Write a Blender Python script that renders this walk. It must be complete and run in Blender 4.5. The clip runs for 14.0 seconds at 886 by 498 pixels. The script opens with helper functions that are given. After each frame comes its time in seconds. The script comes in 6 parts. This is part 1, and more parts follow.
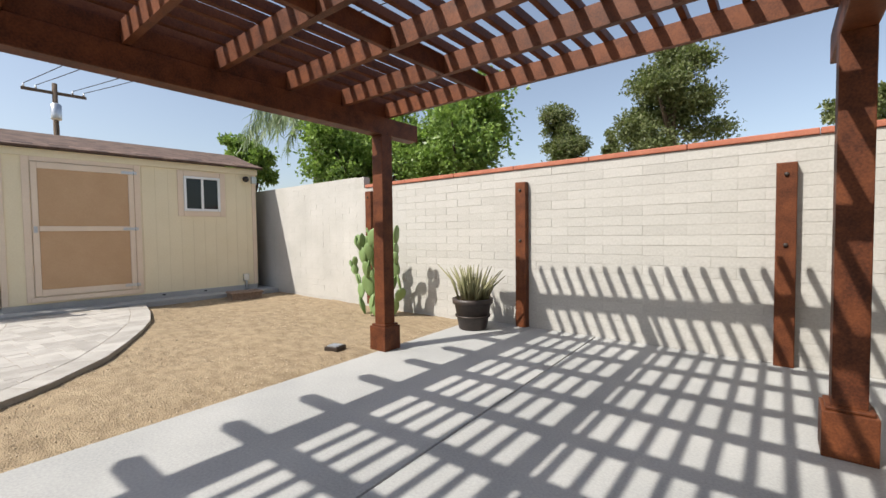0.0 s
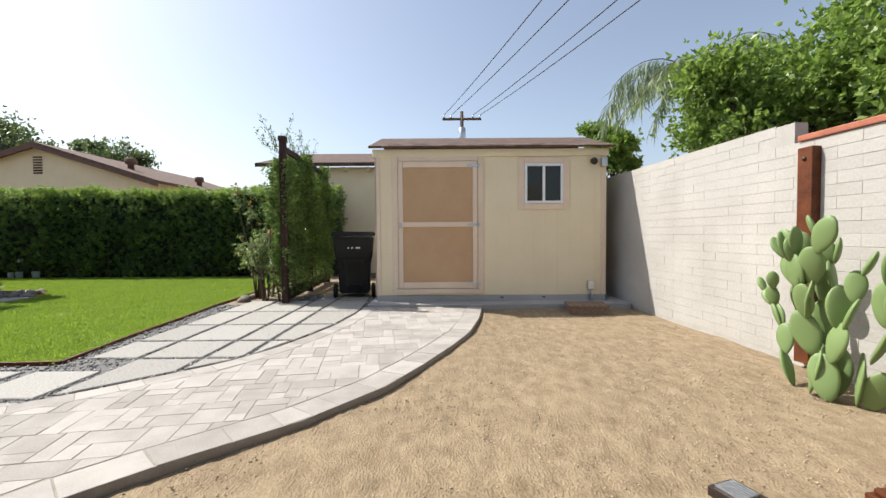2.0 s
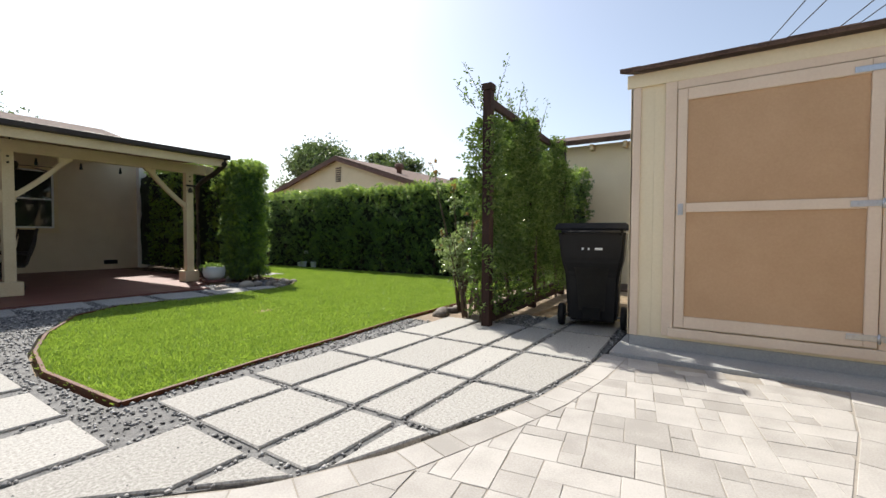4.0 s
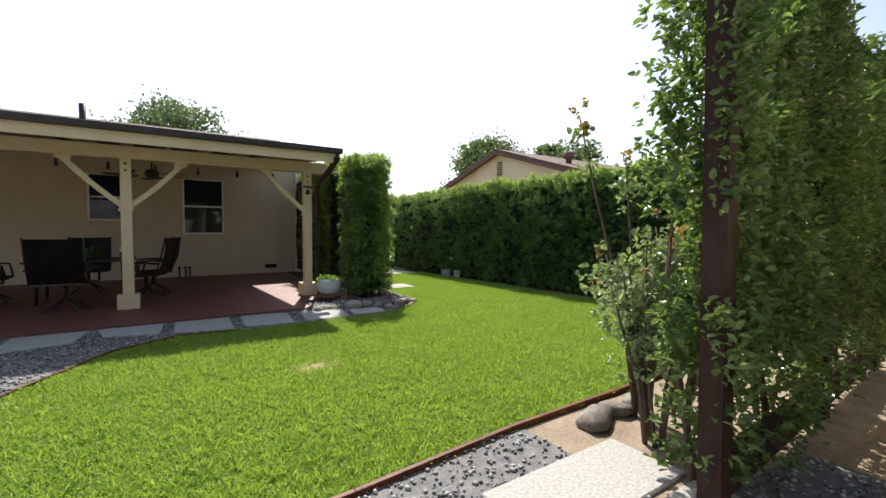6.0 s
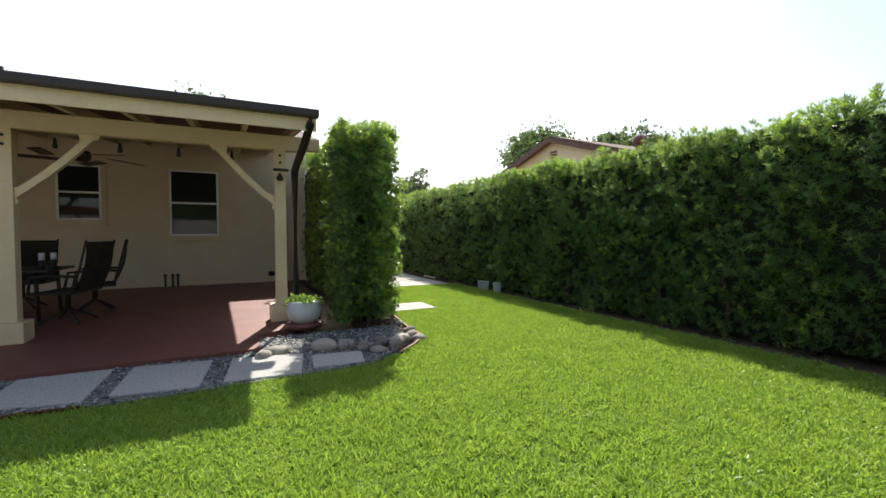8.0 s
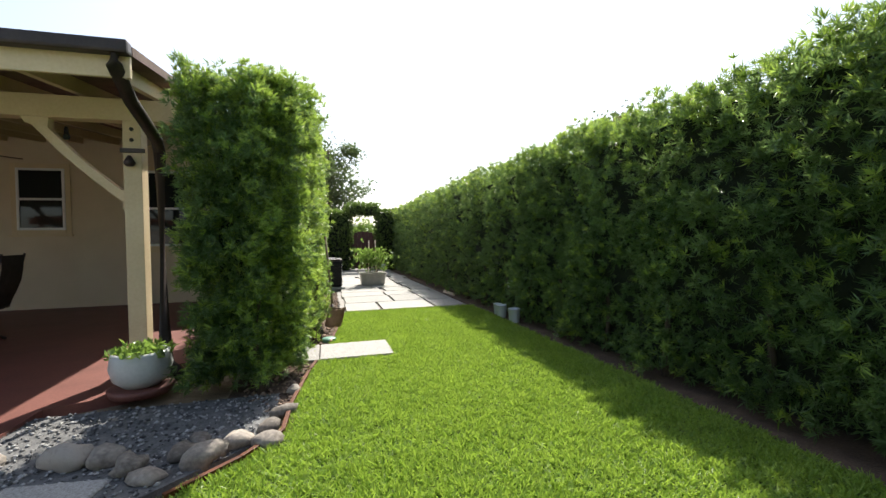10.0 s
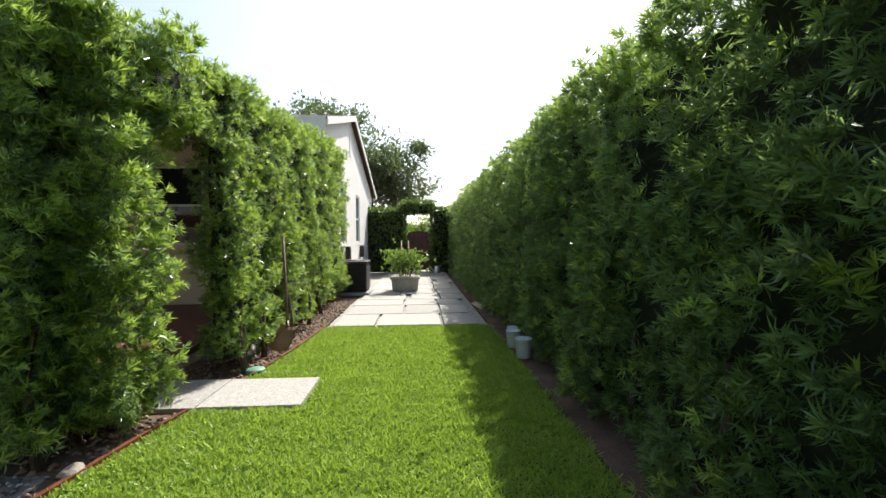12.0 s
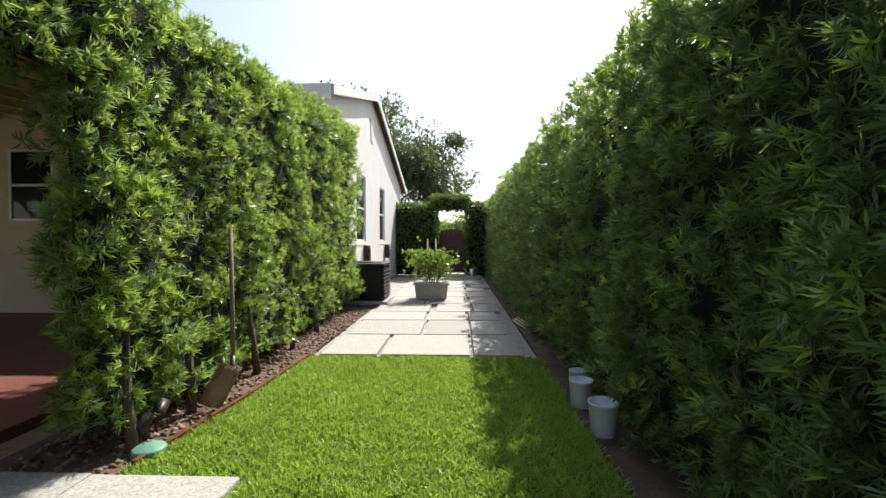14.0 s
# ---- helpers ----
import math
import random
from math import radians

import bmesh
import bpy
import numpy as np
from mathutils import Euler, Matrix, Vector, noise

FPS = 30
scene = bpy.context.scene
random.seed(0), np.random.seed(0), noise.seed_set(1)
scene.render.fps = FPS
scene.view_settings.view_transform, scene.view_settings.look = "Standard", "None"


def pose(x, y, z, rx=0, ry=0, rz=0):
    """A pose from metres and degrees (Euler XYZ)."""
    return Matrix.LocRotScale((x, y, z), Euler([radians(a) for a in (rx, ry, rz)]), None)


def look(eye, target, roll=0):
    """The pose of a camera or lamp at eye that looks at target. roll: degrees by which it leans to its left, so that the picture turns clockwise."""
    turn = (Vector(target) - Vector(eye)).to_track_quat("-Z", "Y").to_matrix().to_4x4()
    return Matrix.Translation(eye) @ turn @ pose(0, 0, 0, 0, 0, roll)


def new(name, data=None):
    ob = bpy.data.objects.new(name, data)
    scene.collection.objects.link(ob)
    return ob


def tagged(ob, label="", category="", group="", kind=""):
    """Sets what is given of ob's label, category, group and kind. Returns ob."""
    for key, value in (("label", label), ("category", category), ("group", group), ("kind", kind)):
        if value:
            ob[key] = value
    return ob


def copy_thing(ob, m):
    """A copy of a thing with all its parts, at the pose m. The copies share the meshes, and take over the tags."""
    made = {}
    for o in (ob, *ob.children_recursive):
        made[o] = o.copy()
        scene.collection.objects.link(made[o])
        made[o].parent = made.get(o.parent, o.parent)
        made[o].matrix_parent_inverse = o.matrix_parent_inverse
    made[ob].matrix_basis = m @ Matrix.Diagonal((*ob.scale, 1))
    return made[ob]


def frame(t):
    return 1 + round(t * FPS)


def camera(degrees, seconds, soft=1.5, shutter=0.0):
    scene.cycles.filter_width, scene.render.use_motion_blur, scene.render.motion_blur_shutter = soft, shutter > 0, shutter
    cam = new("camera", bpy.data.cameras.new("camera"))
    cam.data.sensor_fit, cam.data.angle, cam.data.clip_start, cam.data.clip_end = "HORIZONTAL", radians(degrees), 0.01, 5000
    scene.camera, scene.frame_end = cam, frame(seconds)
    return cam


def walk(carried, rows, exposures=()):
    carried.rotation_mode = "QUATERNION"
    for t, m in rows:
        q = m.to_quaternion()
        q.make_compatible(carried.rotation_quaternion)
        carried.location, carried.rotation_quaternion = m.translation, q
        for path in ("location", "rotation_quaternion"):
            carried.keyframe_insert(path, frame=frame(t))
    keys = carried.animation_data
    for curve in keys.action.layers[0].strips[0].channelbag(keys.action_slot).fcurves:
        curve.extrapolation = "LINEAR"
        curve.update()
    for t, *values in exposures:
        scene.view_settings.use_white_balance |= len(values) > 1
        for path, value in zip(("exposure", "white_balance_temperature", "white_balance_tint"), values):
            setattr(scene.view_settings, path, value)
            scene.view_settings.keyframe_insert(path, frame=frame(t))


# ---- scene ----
cam = camera(92.4, 14.0)
PATH = [
    (0, (1.598, 1.297, 1.172), (0.225, 2.75, 1.094), -0.7),
    (0.5, (1.168, 1.74, 1.183), (-0.478, 2.873, 1.099), -0.8),
    (1, (0.749, 2.025, 1.189), (-1.097, 2.792, 1.108), -0.61),
    (1.5, (0.188, 2.283, 1.139), (-1.778, 2.646, 1.071), -0.65),
    (2, (-0.45, 2.44, 1.131), (-2.449, 2.443, 1.065), -0.4),
    (2.5, (-1.115, 2.535, 1.114), (-3.089, 2.225, 1.052), -0.2),
    (3, (-1.813, 2.505, 1.09), (-3.72, 1.906, 1.031), 0.0),
    (3.5, (-2.535, 2.356, 1.059), (-4.337, 1.49, 0.993), 0.1),
    (4, (-3.19, 2.063, 1.049), (-4.862, 0.967, 0.987), 0.3),
    (4.2, (-3.435, 1.928, 1.082), (-5.053, 0.755, 1.016), 0.4),
    (6.3, (-5.957, 0.357, 1.226), (-6.983, -1.358, 1.152), -0.1),
    (6.5, (-6.158, 0.142, 1.236), (-7.146, -1.595, 1.161), -0.1),
    (7, (-6.553, -0.322, 1.245), (-7.476, -2.094, 1.172), 0.0),
    (7.5, (-6.957, -0.843, 1.23), (-7.847, -2.633, 1.16), 0.0),
    (8, (-7.372, -1.416, 1.219), (-8.259, -3.208, 1.151), -0.1),
    (8.2, (-7.557, -1.656, 1.214), (-8.438, -3.451, 1.144), -0.3),
    (10.3, (-10.023, -3.329, 1.27), (-10.478, -5.276, 1.228), -0.6),
    (10.5, (-10.22, -3.463, 1.282), (-10.625, -5.421, 1.241), -0.4),
    (11, (-10.644, -3.784, 1.278), (-10.958, -5.759, 1.236), -0.8),
    (11.5, (-11.003, -4.103, 1.27), (-11.231, -6.089, 1.227), -0.7),
    (12, (-11.317, -4.49, 1.257), (-11.43, -6.486, 1.215), -0.4),
    (12.5, (-11.53, -4.895, 1.252), (-11.527, -6.895, 1.211), -0.3),
    (13, (-11.627, -5.353, 1.257), (-11.557, -7.352, 1.212), -0.3),
    (13.5, (-11.604, -5.814, 1.241), (-11.525, -7.812, 1.197), -0.1),
    (14, (-11.516, -6.313, 1.215), (-11.446, -8.312, 1.175), -0.1),
]
walk(cam, [(t, look(eye, target, roll)) for t, eye, target, roll in PATH], [(0.0, 0.36), (2.0, 0.42), (4.0, 0.47), (7.0, 0.74), (10.3, 0.84), (14.0, 0.74)])


# ---- light ----
SUN = Vector((-0.385, -1.0, 1.165)).normalized()
world = bpy.data.worlds.new("sky")
scene.world = world
world.use_nodes = True
wn = world.node_tree.nodes
sky = wn.new("ShaderNodeTexSky")
sky.sky_type, sky.sun_disc = "NISHITA", False
sky.sun_elevation, sky.sun_rotation = math.asin(SUN.z), math.atan2(SUN.x, SUN.y)
sky.air_density, sky.dust_density, sky.ozone_density = 1.0, 1.9, 1.0
wn["Background"].inputs["Strength"].default_value = 0.135
pale = wn.new("ShaderNodeHueSaturation")
pale.inputs["Saturation"].default_value = 0.78
world.node_tree.links.new(sky.outputs[0], pale.inputs["Color"])
world.node_tree.links.new(pale.outputs[0], wn["Background"].inputs["Color"])
sun_data = bpy.data.lights.new("sun", "SUN")
sun_data.energy, sun_data.angle, sun_data.color = 5.0, radians(0.55), (1.0, 0.95, 0.87)
new("sun", sun_data).matrix_world = look(SUN * 50, (0, 0, 0))

# ---- materials ----
def node_mat(name):
    m = bpy.data.materials.new(name)
    m.use_nodes = True
    nt = m.node_tree
    return m, nt, nt.nodes["Principled BSDF"]


def surface(name, dark, light, rough=0.8, scale=6.0, fine=60.0, bump=0.2, dist=0.004, metal=0.0, vary=0.0, stretch=(1, 1, 1), island=False, spec=0.5):
    """Two scales of noise between a dark and a light tone, with fine relief."""
    m, nt, bsdf = node_mat(name)
    n, l = nt.nodes, nt.links
    co = n.new("ShaderNodeTexCoord")
    mp = n.new("ShaderNodeMapping")
    mp.inputs["Scale"].default_value = stretch
    l.new(co.outputs["Object"], mp.inputs["Vector"])
    a, b = n.new("ShaderNodeTexNoise"), n.new("ShaderNodeTexNoise")
    for t, s, d in ((a, scale, 4), (b, fine, 3)):
        t.inputs["Scale"].default_value, t.inputs["Detail"].default_value = s, d
        l.new(mp.outputs[0], t.inputs["Vector"])
    mid = n.new("ShaderNodeMix")
    mid.inputs[0].default_value = 0.45
    l.new(a.outputs[0], mid.inputs[2]), l.new(b.outputs[0], mid.inputs[3])
    last = mid.outputs[0]
    if vary:
        rnd = n.new("ShaderNodeNewGeometry").outputs["Random Per Island"] if island else n.new("ShaderNodeObjectInfo").outputs["Random"]
        mr = n.new("ShaderNodeMapRange")
        mr.inputs[3].default_value, mr.inputs[4].default_value = -vary, vary
        l.new(rnd, mr.inputs[0])
        add = n.new("ShaderNodeMath")
        l.new(last, add.inputs[0]), l.new(mr.outputs[0], add.inputs[1])
        last = add.outputs[0]
    ramp = n.new("ShaderNodeValToRGB")
    ramp.color_ramp.elements[0].position, ramp.color_ramp.elements[1].position = 0.32, 0.68
    ramp.color_ramp.elements[0].color, ramp.color_ramp.elements[1].color = (*dark, 1), (*light, 1)
    l.new(last, ramp.inputs[0]), l.new(ramp.outputs[0], bsdf.inputs["Base Color"])
    bp = n.new("ShaderNodeBump")
    bp.inputs["Strength"].default_value, bp.inputs["Distance"].default_value = bump, dist
    l.new(mid.outputs[0], bp.inputs["Height"]), l.new(bp.outputs[0], bsdf.inputs["Normal"])
    bsdf.inputs["Roughness"].default_value, bsdf.inputs["Metallic"].default_value = rough, metal
    bsdf.inputs["Specular IOR Level"].default_value = spec
    return m


def leafy(name, dark, light, rough=0.45, through_light=0.35, back=(0.25, 0.4, 0.05)):
    """Leaves: tone by leaf, patches by place, some light let through."""
    m, nt, bsdf = node_mat(name)
    n, l = nt.nodes, nt.links
    geo = n.new("ShaderNodeNewGeometry")
    co = n.new("ShaderNodeTexCoord")
    t = n.new("ShaderNodeTexNoise")
    t.inputs["Scale"].default_value = 2.2
    l.new(co.outputs["Object"], t.inputs["Vector"])
    mid = n.new("ShaderNodeMix")
    mid.inputs[0].default_value = 0.45
    l.new(geo.outputs["Random Per Island"], mid.inputs[2]), l.new(t.outputs[0], mid.inputs[3])
    ramp = n.new("ShaderNodeValToRGB")
    ramp.color_ramp.elements[0].position, ramp.color_ramp.elements[1].position = 0.2, 0.8
    ramp.color_ramp.elements[0].color, ramp.color_ramp.elements[1].color = (*dark, 1), (*light, 1)
    l.new(mid.outputs[0], ramp.inputs[0]), l.new(ramp.outputs[0], bsdf.inputs["Base Color"])
    bsdf.inputs["Roughness"].default_value = rough
    tr = n.new("ShaderNodeBsdfTranslucent")
    tint = n.new("ShaderNodeMix")
    tint.data_type = "RGBA"
    tint.inputs[0].default_value = 0.5
    tint.inputs[7].default_value = (*back, 1)
    l.new(ramp.outputs[0], tint.inputs[6]), l.new(tint.outputs[2], tr.inputs["Color"])
    mx = n.new("ShaderNodeMixShader")
    mx.inputs[0].default_value = through_light
    l.new(bsdf.outputs[0], mx.inputs[1]), l.new(tr.outputs[0], mx.inputs[2])
    l.new(mx.outputs[0], n["Material Output"].inputs[0])
    return m


def glassy(name, tint=(0.02, 0.025, 0.025)):
    m, nt, bsdf = node_mat(name)
    bsdf.inputs["Base Color"].default_value = (*tint, 1)
    bsdf.inputs["Roughness"].default_value = 0.04
    bsdf.inputs["Specular IOR Level"].default_value = 0.35
    return m


M_DIRT = surface("dirt", (0.175, 0.124, 0.072), (0.365, 0.283, 0.178), 0.95, 7, 55, 1.0, 0.025, stretch=(1, 1.7, 1))
M_SOIL = surface("soil", (0.05, 0.032, 0.022), (0.16, 0.1, 0.065), 0.95, 5, 60, 0.8, 0.02)
M_CONC = surface("concrete", (0.27, 0.275, 0.27), (0.42, 0.415, 0.4), 0.85, 1.1, 70, 0.12, 0.003)
M_AGG = surface("aggregate", (0.2, 0.19, 0.17), (0.5, 0.485, 0.45), 0.9, 60, 150, 0.5, 0.004, vary=0.04)
M_PAVER = surface("paver", (0.295, 0.276, 0.25), (0.44, 0.415, 0.382), 0.85, 5, 110, 0.45, 0.005, vary=0.15)
M_SAND = surface("joint_sand", (0.24, 0.215, 0.18), (0.37, 0.335, 0.285), 0.95, 8, 120, 0.4)
M_GRAVEL = surface("gravel", (0.06, 0.06, 0.06), (0.2, 0.198, 0.19), 0.8, 12, 80, 0.8, 0.02)
M_PEBBLE = surface("pebble", (0.07, 0.07, 0.07), (0.42, 0.41, 0.39), 0.7, 10, 60, 0.2, vary=0.3, island=True)
M_CLOD = surface("clod", (0.26, 0.2, 0.135), (0.5, 0.41, 0.3), 0.95, 10, 60, 0.3, vary=0.25, island=True)
M_TURF = surface("turf", (0.05, 0.09, 0.014), (0.13, 0.19, 0.03), 0.9, 3, 60, 0.8, 0.02)
M_BLOCK = surface("slump_block", (0.36, 0.347, 0.32), (0.49, 0.475, 0.445), 0.9, 1.6, 40, 0.4, 0.004, vary=0.06)
M_MORTAR = surface("mortar", (0.345, 0.332, 0.305), (0.465, 0.45, 0.42), 0.95, 5, 80, 0.4)
M_CAP = surface("wall_cap", (0.3, 0.095, 0.055), (0.43, 0.16, 0.095), 0.8, 6, 50, 0.2)
M_REDWOOD = surface("stained_wood", (0.05, 0.014, 0.006), (0.16, 0.05, 0.018), 0.55, 3, 30, 0.35, 0.003, vary=0.06, stretch=(3, 3, 3), spec=0.25)
M_CREAM = surface("cream_siding", (0.76, 0.65, 0.44), (0.84, 0.73, 0.52), 0.75, 2, 40, 0.15, 0.003)
M_TRIM = surface("shed_trim", (0.72, 0.57, 0.43), (0.8, 0.65, 0.5), 0.7, 3, 50, 0.1)
M_TAN = surface("door_panel", (0.49, 0.305, 0.165), (0.56, 0.36, 0.205), 0.75, 3, 60, 0.1)
M_SHINGLE = surface("shingle", (0.05, 0.03, 0.025), (0.17, 0.11, 0.085), 0.95, 5, 60, 0.6, 0.008, vary=0.2)
M_WHITE = surface("white_vinyl", (0.75, 0.75, 0.74), (0.82, 0.82, 0.81), 0.4, 3, 50, 0.03)
M_GLASS = glassy("window_glass")
M_STEEL = surface("zinc_steel", (0.45, 0.47, 0.5), (0.65, 0.67, 0.7), 0.35, 8, 60, 0.05, metal=0.9)
M_BLACK = surface("black_plastic", (0.006, 0.006, 0.007), (0.014, 0.014, 0.015), 0.55, 5, 90, 0.1, spec=0.3)
M_DARKMETAL = surface("bronze_metal", (0.025, 0.018, 0.014), (0.05, 0.037, 0.03), 0.45, 5, 60, 0.05, metal=0.3)
M_STUCCO = surface("stucco", (0.6, 0.49, 0.34), (0.7, 0.585, 0.42), 0.9, 2, 90, 0.5, 0.006)
M_STUCCOW = surface("white_stucco", (0.68, 0.66, 0.62), (0.78, 0.76, 0.72), 0.9, 2, 90, 0.5, 0.006)
M_BEAM = surface("cream_beam", (0.6, 0.47, 0.28), (0.7, 0.57, 0.36), 0.6, 3, 40, 0.15)
M_REDFLOOR = surface("red_concrete", (0.13, 0.046, 0.034), (0.22, 0.08, 0.06), 0.55, 2, 60, 0.1, 0.003)
M_BARK = surface("bark", (0.06, 0.042, 0.03), (0.17, 0.125, 0.09), 0.95, 6, 40, 0.8, 0.02, stretch=(3, 3, 0.6))
# Near-black stands for the shade deep inside the hedges.
M_CORESHADE = surface("hedge_core_shade", (0.006, 0.01, 0.004), (0.02, 0.03, 0.01), 1.0, 8, 40, 1.0, 0.03)
M_HEDGE = leafy("hedge_leaf", (0.022, 0.06, 0.028), (0.165, 0.275, 0.105), 0.28, 0.48, (0.42, 0.58, 0.14))
# Lighter leaf: new growth, and the sunlit tone of the hedges' west faces.
M_HEDGENEWLIT = leafy("hedge_new_lit_leaf", (0.17, 0.29, 0.05), (0.42, 0.54, 0.13), 0.36, 0.45, (0.48, 0.64, 0.08))
M_VINE = leafy("vine_leaf", (0.042, 0.085, 0.026), (0.2, 0.27, 0.09), 0.22, 0.4)
M_ROSE = leafy("rose_leaf", (0.14, 0.18, 0.085), (0.4, 0.45, 0.24), 0.3, 0.38)
M_ROSERED = leafy("rose_new_leaf", (0.2, 0.12, 0.04), (0.36, 0.26, 0.08), 0.35, 0.35, (0.45, 0.25, 0.05))
M_TREE = leafy("tree_leaf", (0.1, 0.18, 0.04), (0.34, 0.46, 0.12), 0.4, 0.45)
M_PINE = leafy("pine_leaf", (0.06, 0.08, 0.03), (0.19, 0.21, 0.085), 0.6, 0.25)
M_OAK = leafy("far_leaf", (0.06, 0.08, 0.05), (0.16, 0.2, 0.12), 0.5, 0.3)
M_GRASS = leafy("grass_blade", (0.11, 0.22, 0.03), (0.36, 0.48, 0.085), 0.45, 0.42, (0.48, 0.66, 0.07))
M_CACTUS = leafy("cactus_pad", (0.15, 0.24, 0.085), (0.32, 0.42, 0.17), 0.5, 0.1)
M_ROCK = surface("rock", (0.13, 0.11, 0.09), (0.4, 0.35, 0.29), 0.85, 6, 40, 0.6, 0.015, vary=0.2)
M_WHITEPOT = surface("white_glaze", (0.5, 0.52, 0.5), (0.62, 0.63, 0.61), 0.35, 4, 40, 0.05)
M_BUCKET = surface("bucket_plastic", (0.66, 0.72, 0.78), (0.78, 0.83, 0.88), 0.5, 4, 40, 0.05)


# ---- building helpers ----
def box(bm, x0, x1, y0, y1, z0, z1, m=None):
    vs = [bm.verts.new(v) for v in ((x0, y0, z0), (x1, y0, z0), (x1, y1, z0), (x0, y1, z0), (x0, y0, z1), (x1, y0, z1), (x1, y1, z1), (x0, y1, z1))]
    for f in ((0, 3, 2, 1), (4, 5, 6, 7), (0, 1, 5, 4), (1, 2, 6, 5), (2, 3, 7, 6), (3, 0, 4, 7)):
        bm.faces.new([vs[i] for i in f])
    if m is not None:
        bmesh.ops.transform(bm, matrix=m, verts=vs)
    return bm


def solid(x0, x1, y0, y1, z0, z1, bevel=0.0, m=None):
    bm = box(bmesh.new(), x0, x1, y0, y1, z0, z1, m)
    if bevel:
        bmesh.ops.bevel(bm, geom=bm.edges[:], offset=bevel, segments=2, affect="EDGES", profile=0.6)
    return bm


def prism(points, z0, z1, bevel=0.0):
    """An upright prism on a polygon in plan, counter-clockwise."""
    bm = bmesh.new()
    lo = [bm.verts.new((x, y, z0)) for x, y in points]
    hi = [bm.verts.new((x, y, z1)) for x, y in points]
    k = len(points)
    bm.faces.new(lo[::-1])
    top = bm.faces.new(hi)
    for i in range(k):
        bm.faces.new((lo[i], lo[(i + 1) % k], hi[(i + 1) % k], hi[i]))
    if bevel:
        bmesh.ops.bevel(bm, geom=list(top.edges), offset=bevel, segments=1, affect="EDGES")
    return bm


def turned(profile, seg=20, bm=None, at=(0, 0, 0), cap=True):
    """A solid turned round the upright axis, from (radius, height) pairs."""
    bm = bm or bmesh.new()
    rings = [[bm.verts.new((at[0] + r * math.cos(2 * math.pi * i / seg), at[1] + r * math.sin(2 * math.pi * i / seg), at[2] + z)) for i in range(seg)] for r, z in profile]
    for a, b in zip(rings, rings[1:]):
        for i in range(seg):
            bm.faces.new((a[i], a[(i + 1) % seg], b[(i + 1) % seg], b[i]))
    if cap:
        bm.faces.new(rings[0][::-1]), bm.faces.new(rings[-1])
    for f in bm.faces:
        f.smooth = True
    return bm


def tube(points, radii, seg=8, bm=None):
    """A rod along points; radii: one for all, or one a point."""
    bm = bm or bmesh.new()
    pts = [Vector(p) for p in points]
    rs = radii if hasattr(radii, "__len__") else [radii] * len(pts)
    rings = []
    for i, p in enumerate(pts):
        d = (pts[min(i + 1, len(pts) - 1)] - pts[max(i - 1, 0)]).normalized()
        q = d.to_track_quat("Z", "Y").to_matrix()
        rings.append([bm.verts.new(p + q @ Vector((rs[i] * math.cos(2 * math.pi * k / seg), rs[i] * math.sin(2 * math.pi * k / seg), 0))) for k in range(seg)])
    for a, b in zip(rings, rings[1:]):
        for k in range(seg):
            f = bm.faces.new((a[k], a[(k + 1) % seg], b[(k + 1) % seg], b[k]))
            f.smooth = True
    bm.faces.new(rings[0][::-1]), bm.faces.new(rings[-1])
    return bm


def part(name, bm, material, parent=None, label=""):
    me = bpy.data.meshes.new(name)
    bmesh.ops.recalc_face_normals(bm, faces=bm.faces[:])
    bm.to_mesh(me)
    bm.free()
    me.materials.append(material)
    ob = new(name, me)
    if parent:
        ob.parent = parent
    if label:
        ob["label"] = label
    return ob


def shared(name, me, parent, m):
    ob = new(name, me)
    ob.parent = parent
    ob.matrix_basis = m
    return ob


def thing(name, label, category, group="", at=(0, 0, 0), turn=0.0):
    ob = tagged(new(name), label, category, group)
    ob.empty_display_size = 0.1
    ob.matrix_basis = pose(*at, 0, 0, turn)
    return ob


def setting(ob, label, category):
    return tagged(ob, label, category, kind="structure")


def quads_mesh(name, quads, material, smooth=False):
    """One mesh from an array of loose four-cornered faces, shape (n, 4, 3)."""
    q = np.asarray(quads, dtype=np.float32)
    k = len(q)
    me = bpy.data.meshes.new(name)
    me.vertices.add(4 * k), me.loops.add(4 * k), me.polygons.add(k)
    me.vertices.foreach_set("co", q.reshape(-1))
    me.loops.foreach_set("vertex_index", np.arange(4 * k, dtype=np.int32))
    me.polygons.foreach_set("loop_start", np.arange(0, 4 * k, 4, dtype=np.int32))
    me.update(calc_edges=True)
    me.materials.append(material)
    return me


def unit(v):
    return v / np.maximum(np.linalg.norm(v, axis=-1, keepdims=True), 1e-9)


def leaves(rng, roots, ways, length, width, spread=0.9, per=9, droop=0.0, curl=0.25):
    """Tufts of pointed leaves: at each root, `per` leaves fan out round its way."""
    n = len(roots)
    r = np.repeat(roots, per, axis=0)
    w = unit(np.repeat(ways, per, axis=0) + spread * rng.normal(size=(n * per, 3)) + np.array([0, 0, -droop]))
    ln = length * rng.uniform(0.6, 1.25, (n * per, 1))
    side = unit(np.cross(w, rng.normal(size=(n * per, 3))))
    up = np.cross(side, w)
    mid = r + w * ln * 0.5 + up * ln * curl * 0.35
    tip = r + w * ln - up * ln * curl * 0.3
    hw = side * width * 0.5 * rng.uniform(0.8, 1.2, (n * per, 1))
    return np.stack([r, mid - hw, tip, mid + hw], axis=1)


